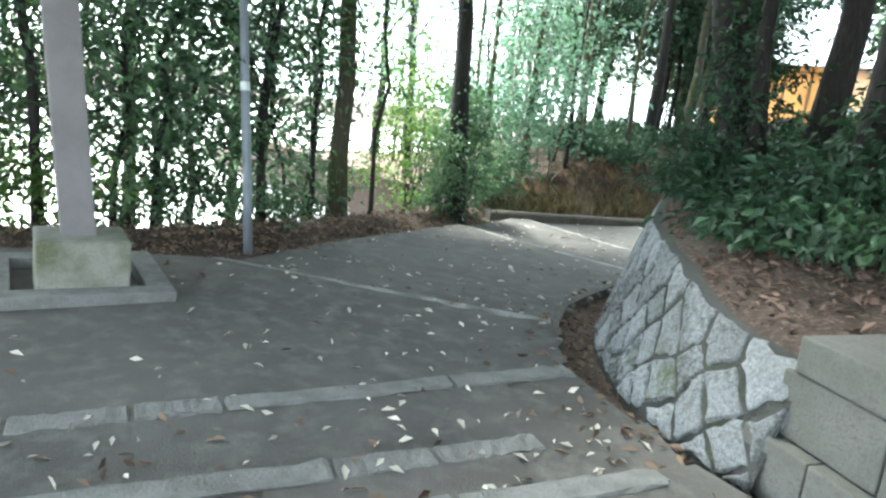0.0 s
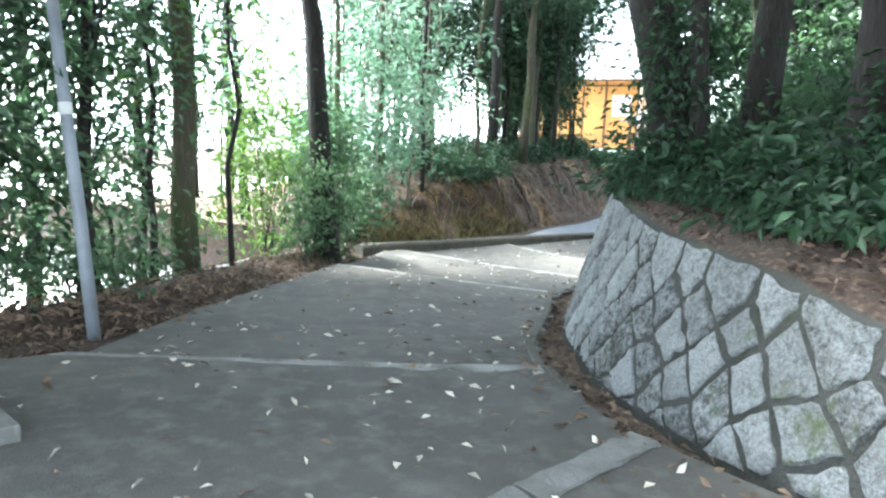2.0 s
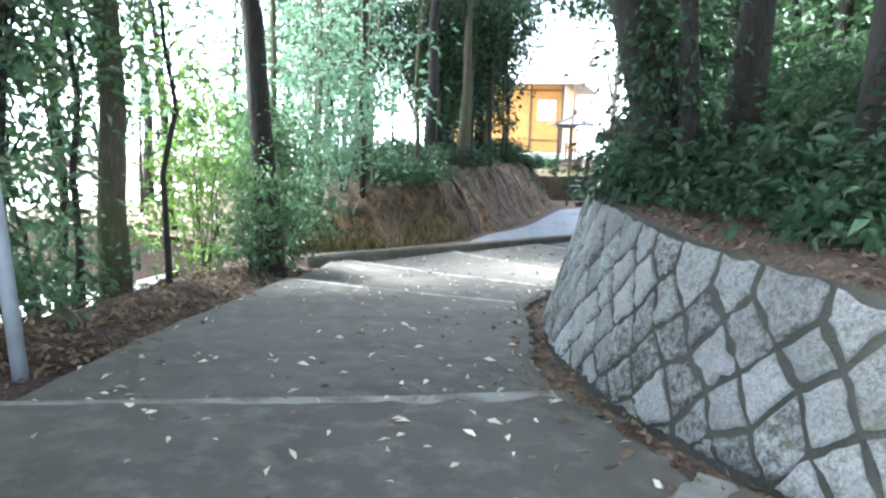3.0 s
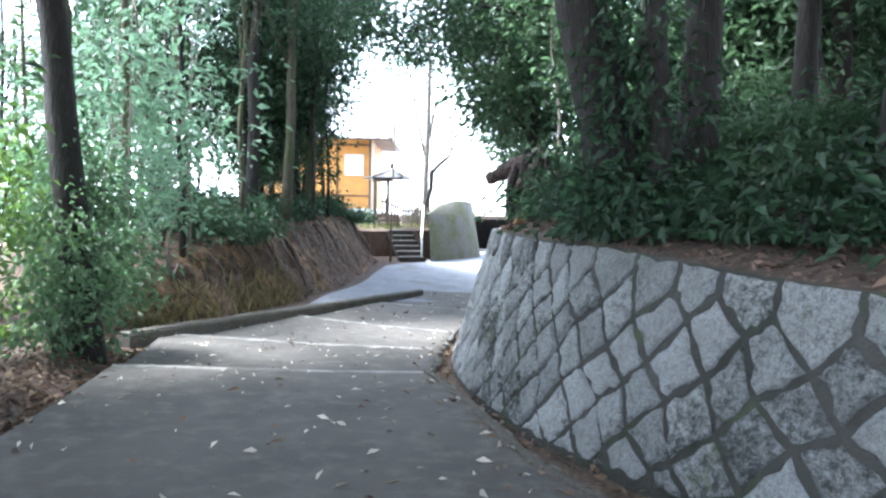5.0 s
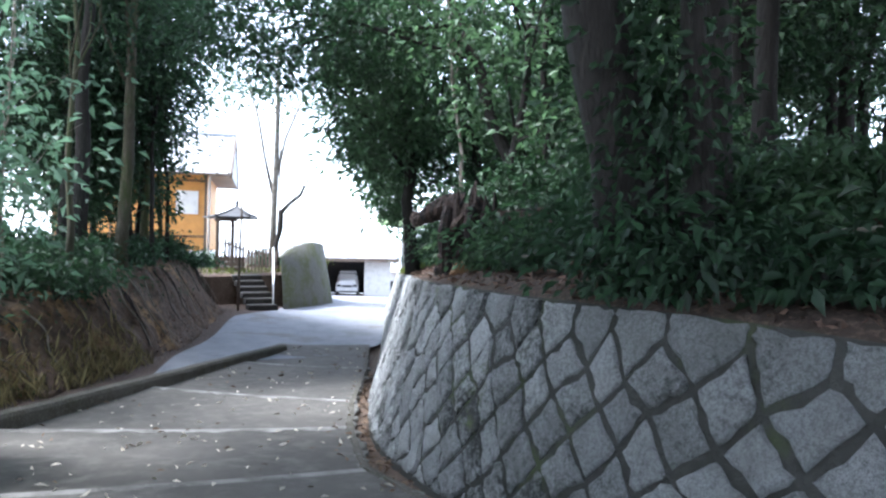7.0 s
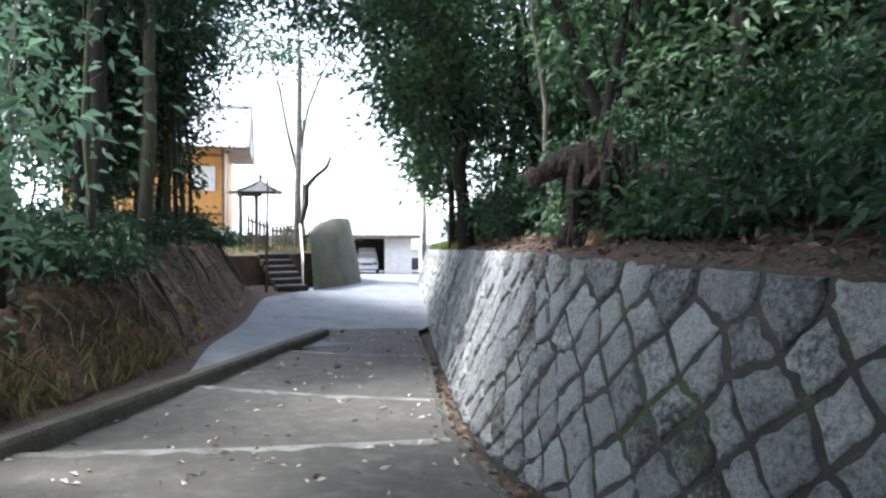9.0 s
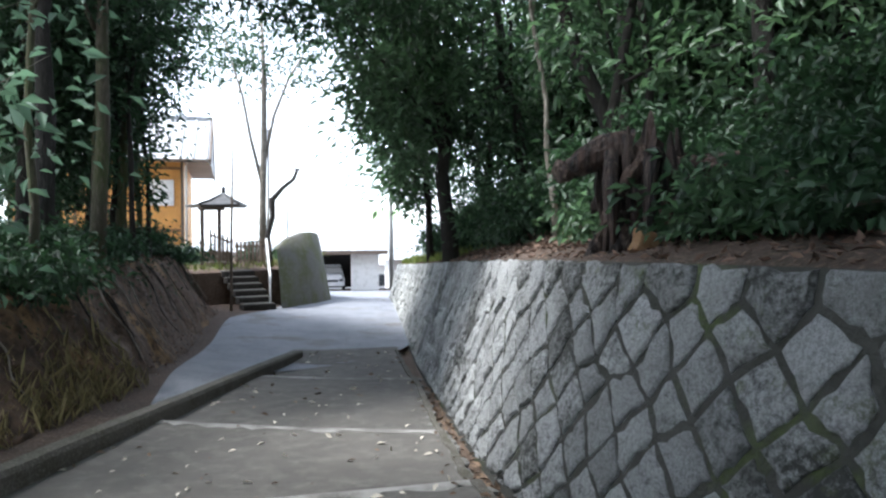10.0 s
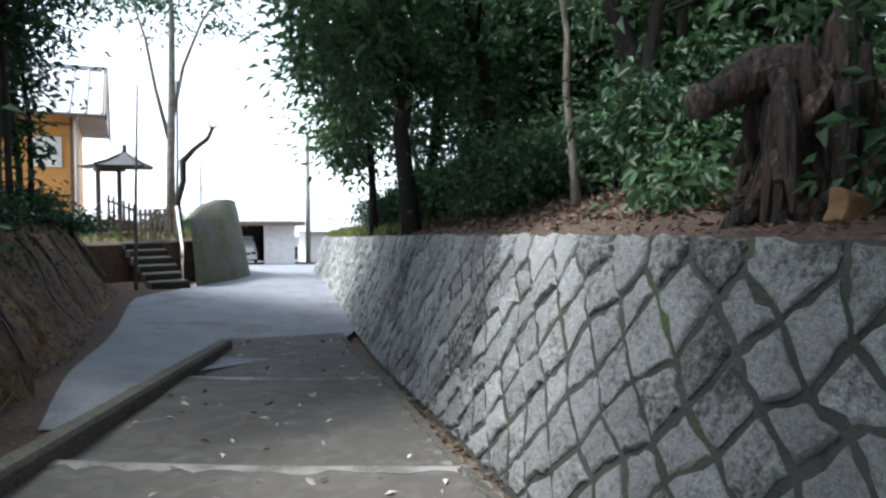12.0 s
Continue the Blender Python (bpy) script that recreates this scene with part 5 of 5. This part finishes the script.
# bank: leaning stick, roots, grass
sk = thing("dead_stick", pose(-5.75, 8.9, .75), "pale dead stick leaning on the bank", "stick")
v, f = tube([(0, 0, -.25), (.12, -.1, .35), (.28, -.2, .9)], [.025, .022, .015], 6)
put("stick_stem", mesh_of("stick_stem", v, f, M["bark_pale"], True), sk)
for k in range(26):
    i = q.randrange(4, len(bank_foot) - 18)
    d0 = q.uniform(.75, 1.0)
    pts = []
    for d in (d0, d0 * .75, d0 * .5, q.uniform(.12, .3)):
        p = bank_foot[i] + bank_n[i] * (d - .07) + bt[i] * q.uniform(-.22, .22)
        pts.append((p[0], p[1], bank_z(i, d) + .03))
    v, f = tube(spline(pts, .06), np.linspace(.016, .005, len(spline(pts, .06))), 5)
    put("root", mesh_of("root", v, f, M["bark_pale"] if k % 3 == 0 else M["bark"], True), label="thin root hanging down the earth bank", category="root", group="roots of the bank")
g = np.random.default_rng(41)


def blades(name, places, size, mat, label, category, lean=.5):
    p = np.array(places)
    d = g.normal(size=p.shape) * lean
    d[:, 2] = 1
    s = size * (.5 + g.random(len(p)))
    put(name, leaf_mesh(name, p + np.array([0, 0, 1]) * s[:, None] * .4, d, s, mat, g, .09, .02), label=label, category=category, kind="stuff")


pl = []
for k in range(1500):
    i = int(g.integers(2, len(bank_foot) * .34))
    d = abs(g.normal()) * .25
    p = bank_foot[i] + bank_n[i] * d + g.normal(size=2) * .06
    pl.append((p[0], p[1], bank_z(i, max(d, 0)) - .02))
blades("bank_grass", pl, .26, M["drygrass"], "dry yellow-green grass at the bank foot", "grass")
pl = []
for k in range(1500):
    i = int(g.integers(len(TOPXY) * .55, len(TOPXY) - 2))
    p = TOPXY[i] + INWARD[i] * abs(g.normal()) * .35 + INWARD[i] * .12
    pl.append((p[0], p[1], hill_z(*p)))
blades("verge_grass", pl, .2, M["grass"], "rough grass on the wall top", "grass")
pl = []
for k in range(1800):
    i = int(g.integers(0, len(terrace)))
    p = terrace[i] + g.normal(size=2) * .35 + np.array([-.4, .3])
    pl.append((p[0], p[1], 1.05 + .04 * (p[1] - 19)))
blades("terrace_grass", pl, .22, M["grass"], "short grass on the terrace edge", "grass")

# ---- fallen leaves ----
def fallen(name, places, size, mat, label, flat=.35):
    p = np.array(places)
    d = g.normal(size=p.shape)
    d[:, 2] *= flat * .5
    put(name, leaf_mesh(name, p + np.array([0, 0, .012]), d, size * (.6 + .8 * g.random(len(p))), mat, g, .4, .1), label=label, category="leaves", kind="stuff")


def path_spot(v, w):
    x, y = on_path(v, w)
    k = math.floor(v)
    return x, y, path_z(v, k, x, y) + .008 * rough(x, y, 1.3) + .004


pale, brown = [], []
while len(pale) < 620:
    v, w = g.uniform(-.9, 7.9), g.random()
    if g.random() < (1 if v < 4 else .45 if v < 6 else .2):
        pale.append(path_spot(v, w))
while len(brown) < 700:
    v, w = g.uniform(-.9, 7.9), g.random()
    if g.random() < (1 if v < 4 else .4):
        brown.append(path_spot(v, w if g.random() < .6 else g.choice((.02, .97)) + g.normal() * .02))
fallen("pale_leaves", pale, .078, M["dead_pale"], "pale dry leaves scattered on the path")
fallen("brown_leaves", brown, .075, M["dead"], "brown dead leaves scattered on the path")
pl = []
while len(pl) < 14000:
    i = int(g.integers(0, len(TOPXY) * .75))
    p = TOPXY[i] + INWARD[i] * (.1 + abs(g.normal()) * 1.6)
    pl.append((p[0], p[1], hill_z(*p) + abs(g.normal()) * .02))
fallen("hill_litter", pl, .075, M["litterleaf"], "thick brown leaf litter on the slope", .9)
pl = []
for k in range(900):
    i = int(g.integers(0, len(FOOT) * .45))
    p = FOOT[i] - INWARD[i] * g.uniform(.02, .42)
    pl.append((p[0], p[1], land(*p) - .075))
fallen("gutter_leaves", pl, .075, M["dead"], "brown leaves lying in the gutter", .8)
pl = []
for k in range(5200):
    yy = g.uniform(-9, 4)
    xx = np.interp(yy, (-9, -4, -1.9, 1.6, 4), (-2.3, -1.75, -2.25, -3.65, -4.8)) - abs(g.normal()) * .55
    pl.append((xx, yy, lowland(xx, yy) + .03))
fallen("edge_litter", pl, .085, M["dead"], "brown leaf litter along the path edge", .9)

pl, gr = [], []
for k in range(3400):
    i = int(g.integers(3, len(bank_foot) * .8))
    d = g.uniform(0, 1.3)
    p = bank_foot[i] + bank_n[i] * (d - .04) + g.normal(size=2) * .03
    (pl if g.random() < .6 else gr).append((p[0], p[1], bank_z(i, d) + .03))
fallen("bank_litter", pl, .06, M["litterleaf"], "brown leaf litter caught on the bank", 1.2)
fallen("bank_ivy", [p for p in gr if p[2] > .7 or p[1] < 6], .07, M["leaf_dark"], "dark ivy leaves creeping down the bank", 1.6)

# broken cement lip between path and gutter
verts, faces = [], []
vs_ = np.arange(2.62, 7.9, .03)
for v in vs_:
    x, y = on_path(v, 1.0)
    x2, y2 = on_path(v, .9)
    d = Vector((x2 - x, y2 - y, 0)).normalized()
    p = Vector((x, y, path_z(v, math.floor(v), x, y)))
    w = .05 + .03 * noise.noise((v * 6, 0, 0))
    e = .03 * noise.noise((v * 9, 3, 0))
    up = .02 + .015 * noise.noise((v * 7, 5, 0))
    verts += [p + d * w + Vector((0, 0, -.02)), p + d * (w - .015) + Vector((0, 0, up)), p - d * (.03 + e) + Vector((0, 0, up * .8)), p - d * (.045 + e) + Vector((0, 0, -.18))]
for k in range(len(vs_) - 1):
    for a in range(3):
        faces.append((k * 4 + a, (k + 1) * 4 + a, (k + 1) * 4 + a + 1, k * 4 + a + 1))
put("gutter_lip", mesh_of("gutter_lip", verts, faces, M["kerbdark"]), path, "dark broken cement lip")

# gutter rim stones along the lower path
for k in range(46):
    v = 3.35 + k * .085 + q.uniform(-.02, .02)
    x, y = on_path(v, 1.0)
    kk = math.floor(v)
    bm = bmesh.new()
    bmesh.ops.create_icosphere(bm, subdivisions=1, radius=.075)
    for w in bm.verts:
        w.co = Vector((w.co.x * q.uniform(.7, 1.2), w.co.y * q.uniform(.8, 1.5), w.co.z * q.uniform(.35, .6)))
    ob = part("rim_stone", bm, M["kerbstone"], path)
    ob.matrix_basis = pose(x + q.uniform(-.03, .03), y + q.uniform(-.03, .03), path_z(v, kk, x, y) - .02, 0, 0, q.uniform(0, 180))

# sticks lying on the slope
for x, y, ln, a in ((1.1, 3.0, .9, 10), (.9, 2.4, .7, 150), (.3, 5.6, .6, 60), (2.2, .8, .8, 100)):
    s = thing("fallen_stick", pose(x, y, hill_z(x, y) + .12, 0, 6, a), "pale dead branch lying on the slope", "stick", "fallen sticks")
    v, f = tube([(-ln / 2, 0, 0), (0, .04, .03), (ln / 2, 0, 0)], [.018, .016, .008], 6)
    put("stick_stem", mesh_of("stick_stem", v, f, M["bark_pale"], True), s)
